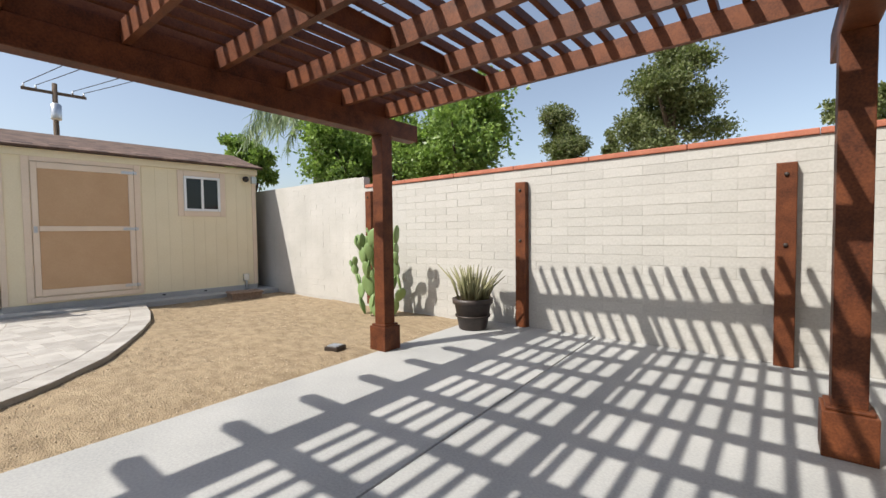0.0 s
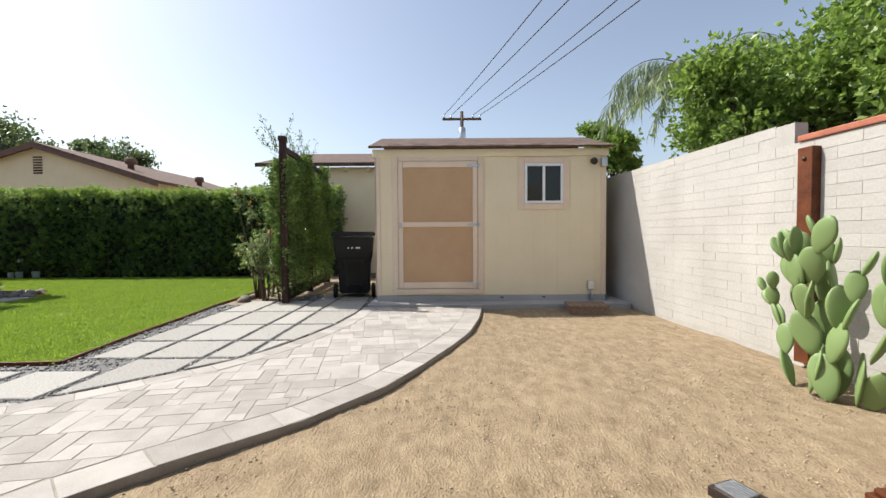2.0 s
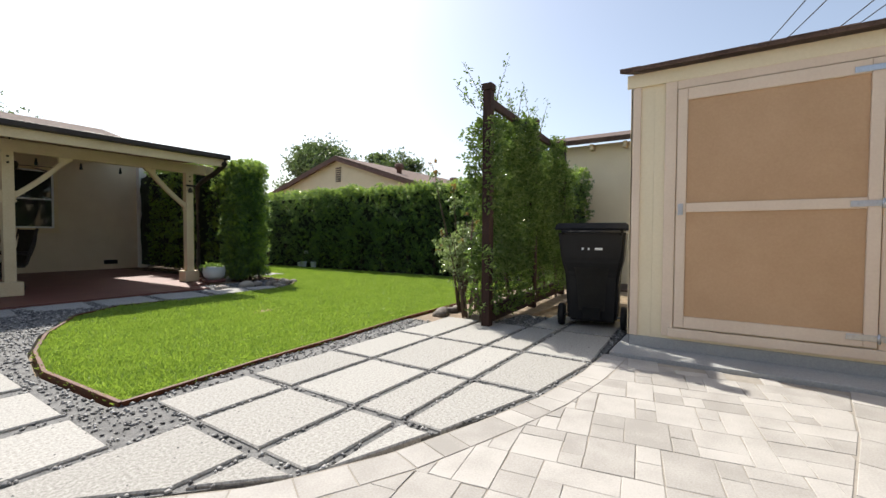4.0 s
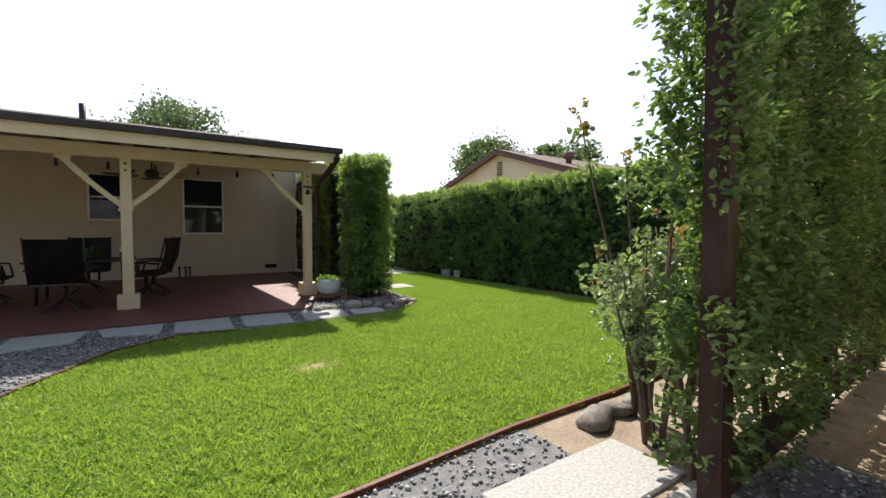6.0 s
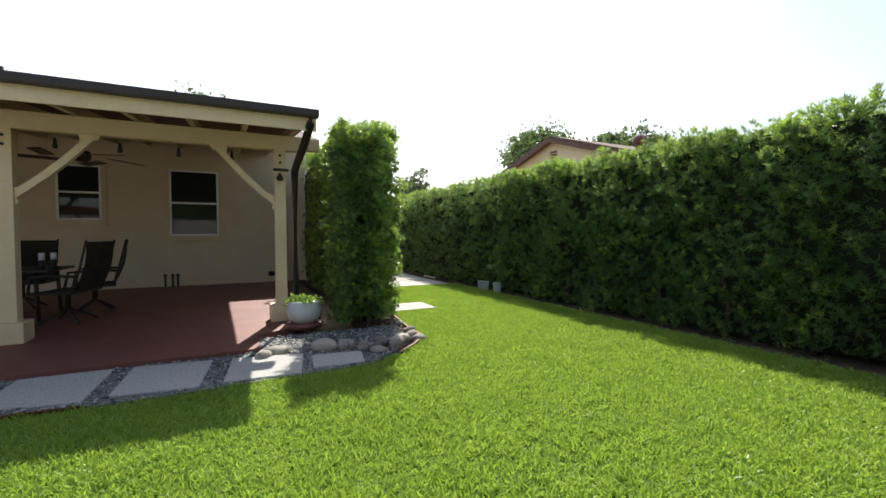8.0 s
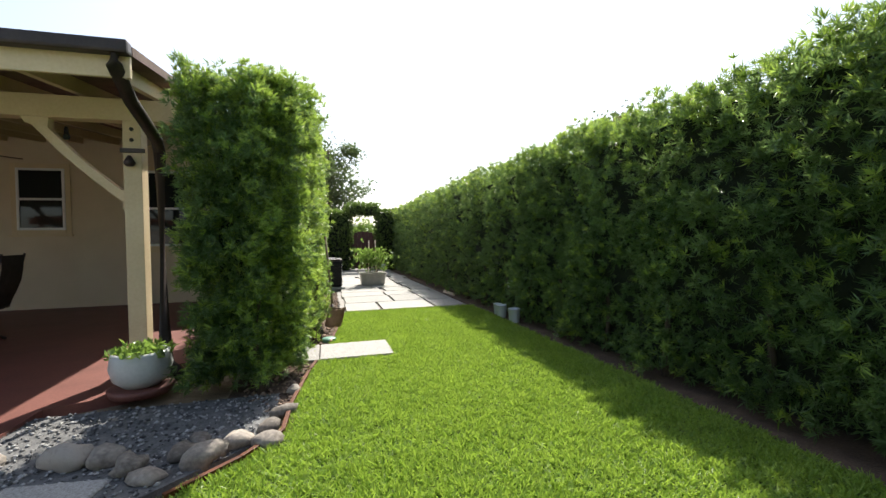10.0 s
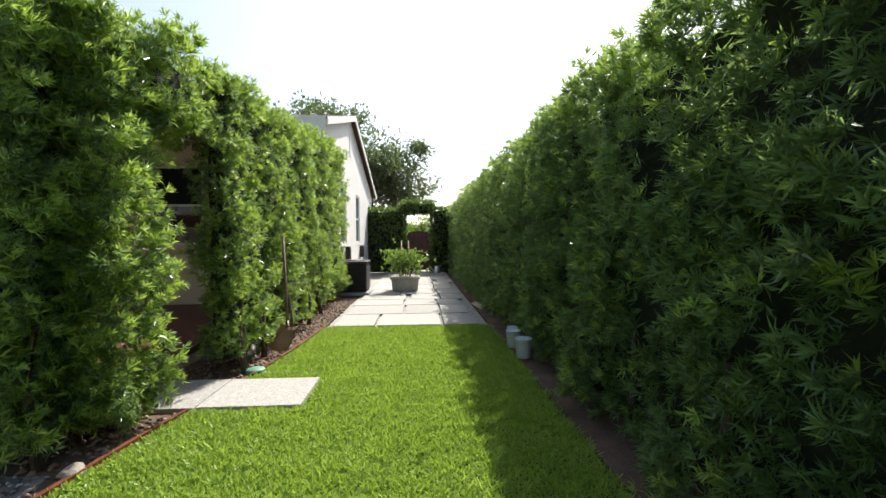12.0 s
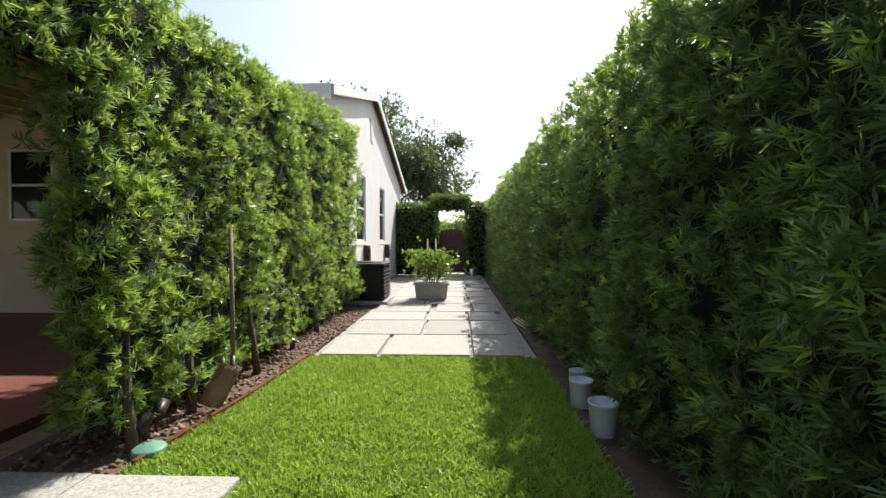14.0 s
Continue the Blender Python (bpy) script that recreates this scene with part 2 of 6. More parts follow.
def oval_leaves(rng, roots, ways, length, width, spread=0.9, per=9, droop=0.0):
    """Tufts of broad leaves folded along the midrib; six corners each."""
    n = len(roots) * per
    r = np.repeat(roots, per, axis=0) + rng.normal(size=(n, 3)) * length * 0.35
    w = unit(np.repeat(ways, per, axis=0) + spread * rng.normal(size=(n, 3)) + np.array([0, 0, -droop]))
    ln = length * rng.uniform(0.55, 1.2, (n, 1))
    side = unit(np.cross(w, rng.normal(size=(n, 3)) * 0.6 + np.array([0, 0, 1.0])))
    up = np.cross(side, w)
    hw = side * ln * (0.5 * width / length)
    fold = up * ln * 0.12
    a, b, tip = r + w * ln * 0.32 + fold, r + w * ln * 0.74 + fold * 0.7, r + w * ln - up * ln * 0.12
    return np.stack([r, a - hw, b - hw * 0.75, tip, b + hw * 0.75, a + hw], axis=1)


def oval_part(name, parent, leafs, material, label=""):
    k = len(leafs)
    v = leafs.reshape(-1, 3)
    base = 6 * np.arange(k)[:, None]
    f = np.concatenate([base + np.array([[0, 1, 2, 3]]), base + np.array([[0, 3, 4, 5]])])
    me = bpy.data.meshes.new(name)
    me.from_pydata(v.tolist(), [], f.tolist())
    me.materials.append(material)
    ob = new(name, me)
    ob.parent = parent
    if label:
        ob["label"] = label
    return ob


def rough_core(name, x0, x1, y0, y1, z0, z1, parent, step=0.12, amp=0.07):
    """A hedge's shaded inside, painted near-black on a box with uneven sides."""
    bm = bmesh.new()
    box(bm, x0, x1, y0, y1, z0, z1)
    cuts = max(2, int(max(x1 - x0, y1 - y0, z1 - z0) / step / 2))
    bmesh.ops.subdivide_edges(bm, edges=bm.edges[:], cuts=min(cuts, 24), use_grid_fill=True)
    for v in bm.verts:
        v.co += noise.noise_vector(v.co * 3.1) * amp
    return part(name, bm, M_CORESHADE, parent)

M_BEDSOIL = surface("bed_soil", (0.17, 0.125, 0.085), (0.36, 0.28, 0.2), 0.95, 5, 60, 0.8, 0.02)
M_BROWNTRIM = surface("brown_trim", (0.12, 0.065, 0.05), (0.19, 0.11, 0.085), 0.8)
M_DARKWOOD = surface("dark_wood", (0.022, 0.011, 0.008), (0.06, 0.03, 0.022), 0.7, 4, 40, 0.4, 0.003, stretch=(3, 3, 1), spec=0.25)
M_OLDWOOD = surface("weathered_wood", (0.13, 0.085, 0.06), (0.27, 0.19, 0.14), 0.85, 4, 40, 0.5, 0.004, stretch=(1, 6, 6))

# ---- ground ----
def graded(marks):
    out = []
    for a, b, s in marks:
        out += list(np.arange(a, b, s))
    return np.array(out + [marks[-1][1]])


def ground_sheet():
    xs = graded([(-900, -60, 120), (-60, -14, 6), (-14, -7.4, 0.6), (-7.4, -1.9, 0.055), (-1.9, 8, 0.9), (8, 60, 8), (60, 900, 120)])
    ys = graded([(-900, -60, 120), (-60, -24, 6), (-24, 0.2, 0.8), (0.2, 6.0, 0.055), (6.0, 60, 8), (60, 900, 120)])
    gx, gy = np.meshgrid(xs, ys)
    gz = np.full(gx.shape, -0.07)
    for j in range(len(ys)):
        for i in range(len(xs)):
            x, y = gx[j, i], gy[j, i]
            if -7.4 < x < -1.9 and 0.2 < y < 6:
                p = Vector((x, y, 0))
                gz[j, i] = -0.05 + 0.02 * noise.noise(p * 1.3) + 0.005 * noise.noise(Vector((x * 3.0, y * 7.0, 1))) + 0.009 * noise.noise(p * 11.0) + 0.006 * noise.noise(p * 23.0)
    k = len(xs)
    verts = np.stack([gx, gy, gz], -1).reshape(-1, 3)
    idx = np.arange(len(verts)).reshape(len(ys), k)
    faces = np.stack([idx[:-1, :-1], idx[:-1, 1:], idx[1:, 1:], idx[1:, :-1]], -1).reshape(-1, 4)
    me = bpy.data.meshes.new("ground")
    me.from_pydata(verts.tolist(), [], faces.tolist())
    me.shade_smooth()
    me.materials.append(M_DIRT)
    return setting(new("ground", me), "raked bare sandy brown dirt of the yard", "ground")


ground_sheet()

# the lawn: a sheet of turf, edged, with blades on it
LAWN = [(-4.27, -1.02), (-5.3, -1.14), (-6.35, -1.2), (-7.45, -1.3), (-8.5, -1.32), (-9.6, -1.36), (-12.35, -1.4), (-12.35, -10.75), (-9.93, -10.75), (-9.86, -9.6), (-9.74, -8.55), (-9.52, -7.4), (-9.42, -6.6), (-9.4, -6.1), (-9.2, -5.8),
        (-8.9, -5.5), (-8.55, -5.3), (-7.3, -5.22), (-6.4, -5.2), (-5.75, -5.25), (-5.15, -4.85), (-4.6, -3.8), (-4.33, -3.0), (-4.2, -2.2)]


def inside(px, py, poly):
    c = np.zeros(len(px), bool)
    for (x0, y0), (x1, y1) in zip(poly, poly[1:] + poly[:1]):
        cross = (y0 > py) != (y1 > py)
        with np.errstate(divide="ignore", invalid="ignore"):
            c ^= cross & (px < (x1 - x0) * (py - y0) / (y1 - y0 + 1e-12) + x0)
    return c


def bowed(poly):
    return poly[::-1] if sum(a[0] * b[1] - b[0] * a[1] for a, b in zip(poly, poly[1:] + poly[:1])) < 0 else poly


setting(part("lawn", prism(bowed(LAWN), -0.2, -0.02), M_TURF), "green mown lawn turf with a small bare patch", "lawn")


bm = turned([(0.03, 0.0), (0.2, -0.001), (0.3, -0.004)], 26, cap=False)
for v in bm.verts:
    v.co.x *= 1 + 0.3 * noise.noise(v.co * 7)
    v.co.y *= 0.7 + 0.3 * noise.noise(v.co * 9)
bmesh.ops.contextual_create(bm, geom=[e for e in bm.edges if e.is_boundary and e.verts[0].co.length < 0.1])
bare_patch = setting(part("bare_patch", bm, surface("bare_sand", (0.25, 0.17, 0.1), (0.42, 0.31, 0.2), 0.95, 12, 80, 0.6, 0.01)), "small sandy bare patch in the lawn", "bare patch")
bare_patch.location = (-6.79, -3.24, -0.015)


def grass():
    rng = np.random.default_rng(3)
    xs, ys = rng.uniform(-12.35, -4.15, 760000), rng.uniform(-10.8, -1.0, 760000)
    keep = inside(xs, ys, LAWN)
    bare = np.exp(-(((xs + 6.79) / 0.19) ** 2 + ((ys + 3.24) / 0.13) ** 2))
    keep &= rng.uniform(size=len(xs)) > 0.92 * bare
    keep &= ~((xs > -10.43) & (ys > -8.45) & (ys < -7.75))
    far = np.clip((-6.8 - ys) / 6, 0, 0.6) * (xs > -9)
    keep &= rng.uniform(size=len(xs)) > far
    x, y = xs[keep][:420000], ys[keep][:420000]
    n = len(x)
    r = np.stack([x, y, np.full(n, -0.022)], 1)
    lean = rng.normal(size=(n, 3)) * np.array([0.6, 0.6, 0])
    w = unit(lean + np.array([0, 0, 1.0]))
    tuft = 0.5 + 0.5 * np.sin(19 * x + 4 * np.sin(7 * y)) * np.sin(21 * y + 4 * np.sin(8 * x))
    ln = rng.uniform(0.02, 0.046, (n, 1)) * (0.65 + 0.8 * tuft)[:, None]
    side = unit(np.cross(w, rng.normal(size=(n, 3)))) * rng.uniform(0.003, 0.007, (n, 1))
    tip = r + w * ln + lean * 0.012
    q = np.stack([r - side, r + side, tip + side * 0.35, tip - side * 0.35], 1)
    ob = new("lawn_grass", quads_mesh("lawn_grass", q, M_GRASS))
    tagged(ob, "short bright green broad-bladed lawn grass", "grass", kind="stuff")


grass()

# dark pebble beds round the slabs, and the soil under the hedges
GRAVEL = [(-7.5, -1.34), (-6.35, -1.23), (-5.3, -1.17), (-4.22, -1.06), (-4.15, -2.2), (-4.28, -3.0), (-4.55, -3.85), (-5.1, -4.9), (-5.75, -5.3), (-6.4, -5.25), (-7.3, -5.27), (-8.55, -5.34), (-9.35, -6.1), (-9.3, -6.9), (-7.6, -6.9), (-7.6, -6.25), (-2.4, -6.25), (-2.4, -0.9), (-3.3, -0.45), (-4.4, 0.55), (-5.9, 1.12), (-7.15, 1.2), (-8.6, 1.2), (-8.6, -0.2), (-7.5, -0.3)]
setting(part("gravel_bed", prism(bowed(GRAVEL), -0.2, -0.016), M_GRAVEL), "dark grey pebble bed round the stepping slabs", "gravel")
setting(part("soil_strip", prism([(-13.6, -24), (-12.38, -24), (-12.38, -1.4), (-12.38, 4), (-13.6, 4)], -0.2, -0.03), M_SOIL), "dark soil strip under the tall hedge", "soil")
setting(part("soil_bed", prism(bowed([(-9.43, -6.1), (-9.46, -7.4), (-9.7, -8.55), (-9.82, -9.6), (-9.89, -10.75), (-9.95, -14.2), (-8.95, -14.2), (-8.9, -6.9), (-9.3, -6.9)]), -0.2, -0.028), M_SOIL), "soil bed with bark chips beside the lawn", "soil")
setting(part("rose_bed", prism(bowed([(-7.5, -0.3), (-7.5, -1.28), (-8.5, -1.29), (-9.6, -1.33), (-12.35, -1.37), (-12.35, 0.1), (-8.6, -0.1)]), -0.2, -0.022), M_BEDSOIL), "soil bed under the trellis and roses", "soil")


def pebbles(name, label, count, area, z, size, material, seed):
    rng = np.random.default_rng(seed)
    xs = [p[0] for p in area]
    ys = [p[1] for p in area]
    x, y = rng.uniform(min(xs), max(xs), count * 3), rng.uniform(min(ys), max(ys), count * 3)
    k = inside(x, y, area)
    x, y = x[k][:count], y[k][:count]
    v8 = np.array([(1, 0, 0), (0, 1, 0), (-1, 0, 0), (0, -1, 0), (0, 0, 0.7), (0, 0, -0.7)], float)
    tri = np.array([(0, 1, 4), (1, 2, 4), (2, 3, 4), (3, 0, 4), (1, 0, 5), (2, 1, 5), (3, 2, 5), (0, 3, 5)])
    s = size * rng.uniform(0.4, 1.3, (len(x), 1, 1)) * rng.uniform(0.6, 1.3, (len(x), 1, 3))
    a = rng.uniform(0, 6.28, len(x))
    c, d = np.cos(a)[:, None], np.sin(a)[:, None]
    v = v8[None] * s
    v = np.stack([v[..., 0] * c - v[..., 1] * d, v[..., 0] * d + v[..., 1] * c, v[..., 2]], -1) + np.stack([x, y, np.full(len(x), z)], 1)[:, None]
    f = (tri[None] + 6 * np.arange(len(x))[:, None, None]).reshape(-1, 3)
    me = bpy.data.meshes.new(name)
    me.from_pydata(v.reshape(-1, 3).tolist(), [], f.tolist())
    me.materials.append(material)
    me.shade_smooth()
    tagged(new(name, me), label, name.replace("_", " "), kind="stuff")


pebbles("pebble_gravel", "loose dark grey and pale river pebbles", 16000, GRAVEL, -0.01, 0.0145, M_PEBBLE, 5)
pebbles("dirt_clods", "small clods and stones on the bare dirt", 7000, [(-7.05, 5.3), (-7.1, 3.1), (-4.1, 2.3), (-2.5, 1.05), (-1.5, 0.4), (-1.9, 5.5)], -0.047, 0.0065, M_CLOD, 6)
pebbles("bark_chips", "brown bark chips on the hedge bed", 2600, [(-9.46, -6.1), (-9.5, -7.4), (-9.95, -10.75), (-9.95, -14), (-9.1, -14), (-9.0, -6.9)], -0.022, 0.022, surface("bark_chip", (0.08, 0.05, 0.035), (0.3, 0.21, 0.145), 0.9, 8, 50, 0.3, vary=0.3, island=True), 7)


def edging(points, h0=-0.1, h1=0.015, w=0.03):
    for (x0, y0), (x1, y1) in zip(points, points[1:]):
        d = Vector((x1 - x0, y1 - y0, 0))
        m = Matrix.Translation((x0, y0, 0)) @ Matrix.Rotation(math.atan2(d.y, d.x), 4, "Z")
        yield solid(0, d.length, -w / 2, w / 2, h0, h1, 0.004), m


lawn_edge = setting(new("lawn_edging"), "thin brown bender-board lawn edging", "edging")
for bm, m in list(edging(LAWN[:7])) + list(edging(LAWN[8:11])) + list(edging([(-9.585, -7.74)] + LAWN[11:16])) + list(edging(LAWN[18:] + LAWN[:1])):
    part("edging_board", bm, M_REDWOOD, lawn_edge).matrix_basis = m

# concrete under the pergola, in four pours with open joints
AXIS = pose(-1.79, 3.97, 0, 0, 0, 7.0)
patio = setting(new("patio_floor"), "grey broom-finished concrete patio slab with joints", "patio")
for x0, x1 in ((0.02, 1.62), (1.632, 8.0)):
    for y0, y1 in ((-9.0, -3.2), (-3.188, 2.2)):
        part("concrete_slab", solid(x0, x1, y0, y1, -0.2, 0.0, 0.006), M_CONC, patio).matrix_basis = AXIS
setting(part("shed_apron", solid(-8.2, -7.12, 1.25, 5.42, -0.2, 0.035, 0.01), M_CONC), "concrete apron in front of the shed", "concrete")

# exposed-aggregate slabs
INNER = [(-8.05, 1.16), (-7.2, 1.2), (-6.55, 1.18), (-5.82, 1.08), (-5.29, 0.93), (-4.74, 0.74), (-4.24, 0.47), (-3.56, -0.2), (-3.1, -0.75), (-2.75, -1.5), (-2.6, -2.4), (-2.55, -5)]
OUTER = [(-7.1, 3.06), (-6.18, 2.93), (-5.4, 2.76), (-4.8, 2.55), (-4.1, 2.25), (-3.6, 2.0), (-3.02, 1.57), (-2.52, 1.02), (-2.21, 0.73), (-1.6, 0.35), (-1.2, 0.1)]


def cut(poly, curve, off, keep_left):
    """Cut a convex polygon at the stretch of a curve that lies nearest."""
    cx, cy = sum(p[0] for p in poly) / len(poly), sum(p[1] for p in poly) / len(poly)
    best = None
    for (x0, y0), (x1, y1) in zip(curve, curve[1:]):
        dx, dy = x1 - x0, y1 - y0
        s = max(0, min(1, ((cx - x0) * dx + (cy - y0) * dy) / (dx * dx + dy * dy)))
        d = math.hypot(cx - x0 - s * dx, cy - y0 - s * dy)
        if best is None or d < best[0]:
            best = (d, x0, y0, dx, dy)
    _, x0, y0, dx, dy = best
    ln = math.hypot(dx, dy)
    sg = 1 if keep_left else -1
    side = [sg * ((p[1] - y0) * dx - (p[0] - x0) * dy) / ln - off for p in poly]
    out = []
    for i, p in enumerate(poly):
        q, a, b = poly[(i + 1) % len(poly)], side[i], side[(i + 1) % len(poly)]
        if a >= 0:
            out.append(p)
        if a * b < 0:
            u = a / (a - b)
            out.append((p[0] + u * (q[0] - p[0]), p[1] + u * (q[1] - p[1])))
    return out


def area(poly):
    return 0.5 * abs(sum(a[0] * b[1] - b[0] * a[1] for a, b in zip(poly, poly[1:] + poly[:1])))


slab_walk = setting(new("slab_walk"), "pale exposed-aggregate concrete stepping slabs", "paving")


def slab(points, top=0.0):
    if len(points) > 2 and area(points) > 0.015:
        part("slab", prism(bowed(points), -0.08, top, 0.008), M_AGG, slab_walk)


for x0, x1 in ((-8.75, -7.9), (-7.83, -6.84), (-6.78, -5.91), (-5.85, -5.08), (-5.02, -4.42), (-4.36, -3.5)):
    for y0, y1 in ((-0.88, -0.44), (-0.39, 0.17), (0.22, 0.54), (0.59, 1.2)):
        if x0 < -7.85 and y0 < 0.1:
            continue
        if x0 > -4.4 and y0 < -0.8:
            continue
        slab(cut([(x0, y0), (x1, y0), (x1, y1), (x0, y1)], INNER, 0.05, False))
for y0, y1 in ((-1.0, -0.46), (-1.75, -1.12), (-2.5, -1.9), (-3.3, -2.65), (-4.1, -3.45), (-4.9, -4.25)):
    for x0, x1 in ((-4.02, -3.42), (-3.34, -2.75)):
        slab(cut([(x0 - 0.09 * (y0 < -3) * -(y0 + 2.6), y0), (x1 - 0.09 * (y0 < -3) * -(y0 + 2.6), y0), (x1, y1), (x0, y1)], INNER, 0.05, False))
for q in ([(-5.72, -6.2), (-5.7, -5.5), (-6.35, -5.34), (-6.39, -6.2)], [(-6.53, -6.18), (-6.5, -5.4), (-7.11, -5.33), (-7.18, -6.1)], [(-7.35, -6.07), (-7.28, -5.36), (-7.9, -5.3), (-8.01, -5.95)],
          [(-8.07, -5.84), (-8.02, -5.42), (-8.5, -5.4), (-8.57, -5.78)], [(-4.9, -6.2), (-5.0, -5.7), (-5.55, -5.56), (-5.6, -6.2)], [(-4.1, -6.2), (-4.1, -5.4), (-4.75, -5.55), (-4.8, -6.2)]):
    slab(q)

# flagstone-like pavers with a curved border course
paver_walk = setting(new("paver_walk"), "sand-coloured tumbled concrete pavers with a curved border", "paving")
PAVED = OUTER + [(-0.8, -5)] + INNER[::-1][0:-1] + [(-7.13, 1.2)]
part("bedding", prism(bowed(PAVED), -0.12, -0.0035), M_SAND, paver_walk)
rngp = random.Random(11)


def paver(points):
    if len(points) > 2 and area(points) > 0.0012:
        c = Vector((sum(p[0] for p in points) / len(points), sum(p[1] for p in points) / len(points)))
        pts = [(c.x + (p[0] - c.x) * 0.998, c.y + (p[1] - c.y) * 0.998) for p in bowed(points)]
        part("paver", prism(pts, -0.07, rngp.uniform(-0.0015, 0.0015), 0.0025), M_PAVER, paver_walk)


def along(curve, s):
    for (x0, y0), (x1, y1) in zip(curve, curve[1:]):
        d = math.hypot(x1 - x0, y1 - y0)
        if s <= d:
            return (x0 + (x1 - x0) * s / d, y0 + (y1 - y0) * s / d), ((y1 - y0) / d, -(x1 - x0) / d)
        s -= d
    return (x1, y1), ((y1 - y0) / d, -(x1 - x0) / d)


s, total = 0.0, sum(math.dist(a, b) for a, b in zip(OUTER, OUTER[1:]))
while s < total - 0.1:
    e = min(total, s + rngp.choice((0.2, 0.28, 0.36)))
    (ax, ay), (nx, ny) = along(OUTER, s)
    (bx, by), (mx, my) = along(OUTER, e - 0.008)
    w = 0.24
    paver([(ax, ay), (bx, by), (bx + mx * w, by + my * w), (ax + nx * w, ay + ny * w)])
    s = e
s, total = 0.9, sum(math.dist(a, b) for a, b in zip(INNER, INNER[1:]))
while s < total - 2.5:
    e = s + rngp.choice((0.16, 0.24, 0.34))
    (ax, ay), (nx, ny) = along(INNER, s)
    (bx, by), (mx, my) = along(INNER, e - 0.005)
    paver([(ax - nx * 0.012, ay - ny * 0.012), (bx - mx * 0.012, by - my * 0.012), (bx - mx * 0.195, by - my * 0.195), (ax - nx * 0.195, ay - ny * 0.195)])
    s = e
ROT = Matrix.Rotation(radians(9), 2)
CELL = 0.7
for i in range(-2, 20):
    for j in range(-19, 7):
        u, v = 0.48 * i, 0.48 * j + 0.24 * (i % 2)
        kinds = rngp.choice(([(0, 0, 0.32, 0.32), (0.32, 0, 0.16, 0.32), (0, 0.32, 0.48, 0.16)], [(0, 0, 0.48, 0.24), (0, 0.24, 0.24, 0.24), (0.24, 0.24, 0.24, 0.24)], [(0, 0, 0.24, 0.48), (0.24, 0, 0.24, 0.16), (0.24, 0.16, 0.24, 0.32)], [(0, 0, 0.16, 0.32), (0.16, 0, 0.32, 0.32), (0, 0.32, 0.32, 0.16), (0.32, 0.32, 0.16, 0.16)], [(0, 0, 0.48, 0.32), (0, 0.32, 0.24, 0.16), (0.24, 0.32, 0.24, 0.16)]))
        for a, b, w, h in kinds:
            q = [(-7.3 + p.x, 2.4 + p.y) for p in (ROT @ (Vector(c) * CELL) for c in ((u + a + 0.002, v + b + 0.002), (u + a + w - 0.002, v + b + 0.002), (u + a + w - 0.002, v + b + h - 0.002), (u + a + 0.002, v + b + h - 0.002)))]
            q = [(x + rngp.uniform(-0.004, 0.004), y + rngp.uniform(-0.004, 0.004)) for x, y in q]
            cx, cy = sum(p[0] for p in q) / 4, sum(p[1] for p in q) / 4
            if not (-7.11 + 0.02 < cx < -1.3 and cy > -2.2):
                continue
            q = cut(q, OUTER, 0.25, False)
            if len(q) > 2:
                q = cut(q, INNER, 0.2, True)
            paver(q)

# ---- block wall with a painted cap ----
wall = setting(new("wall_north"), "whitewashed slump-block garden wall with a red-brown cap", "wall")
wall.matrix_basis = pose(-1.3, 5.78, 0, 0, 0, 3.2)
part("mortar_bed", solid(-14, 3.6, 0.0025, 0.13, -0.2, 1.93), M_MORTAR, wall)
part("mortar_bed", solid(-14, -3.0, 0.0025, 0.128, 1.93, 2.12), M_MORTAR, wall)
blocks = []
for k in range(4):
    rk = random.Random(40 + k)
    bm = solid(0, 0.3975, 0.0, 0.05, 0, 0.0975, 0.0025)
    for v in bm.verts:
        v.co.y += 0.003 * noise.noise(Vector((v.co.x * 9 + 7 * k, 3, v.co.z * 20))) + rk.uniform(-0.0008, 0.0008)
    me = bpy.data.meshes.new("block")
    bmesh.ops.recalc_face_normals(bm, faces=bm.faces[:])
    bm.to_mesh(me)
    bm.free()
    me.materials.append(M_BLOCK)
    blocks.append(me)

# ---- pergola ----
pergola = thing("pergola", "dark red-brown stained wooden pergola with slatted roof", "pergola")


def beam(name, x0, x1, y0, y1, z0, z1, parent, material=M_REDWOOD, bevel=0.006, label=""):
    return part(name, solid(x0, x1, y0, y1, z0, z1, bevel), material, parent, label)


def pergola_post(x, y):
    p = beam("post", x - 0.07, x + 0.07, y - 0.07, y + 0.07, 0.0, 2.14, pergola)
    part("plinth", solid(x - 0.108, x + 0.108, y - 0.108, y + 0.108, 0.0, 0.24, 0.006), M_REDWOOD, p)
    part("plinth_cap", solid(x - 0.094, x + 0.094, y - 0.094, y + 0.094, 0.241, 0.262, 0.008), M_REDWOOD, p)


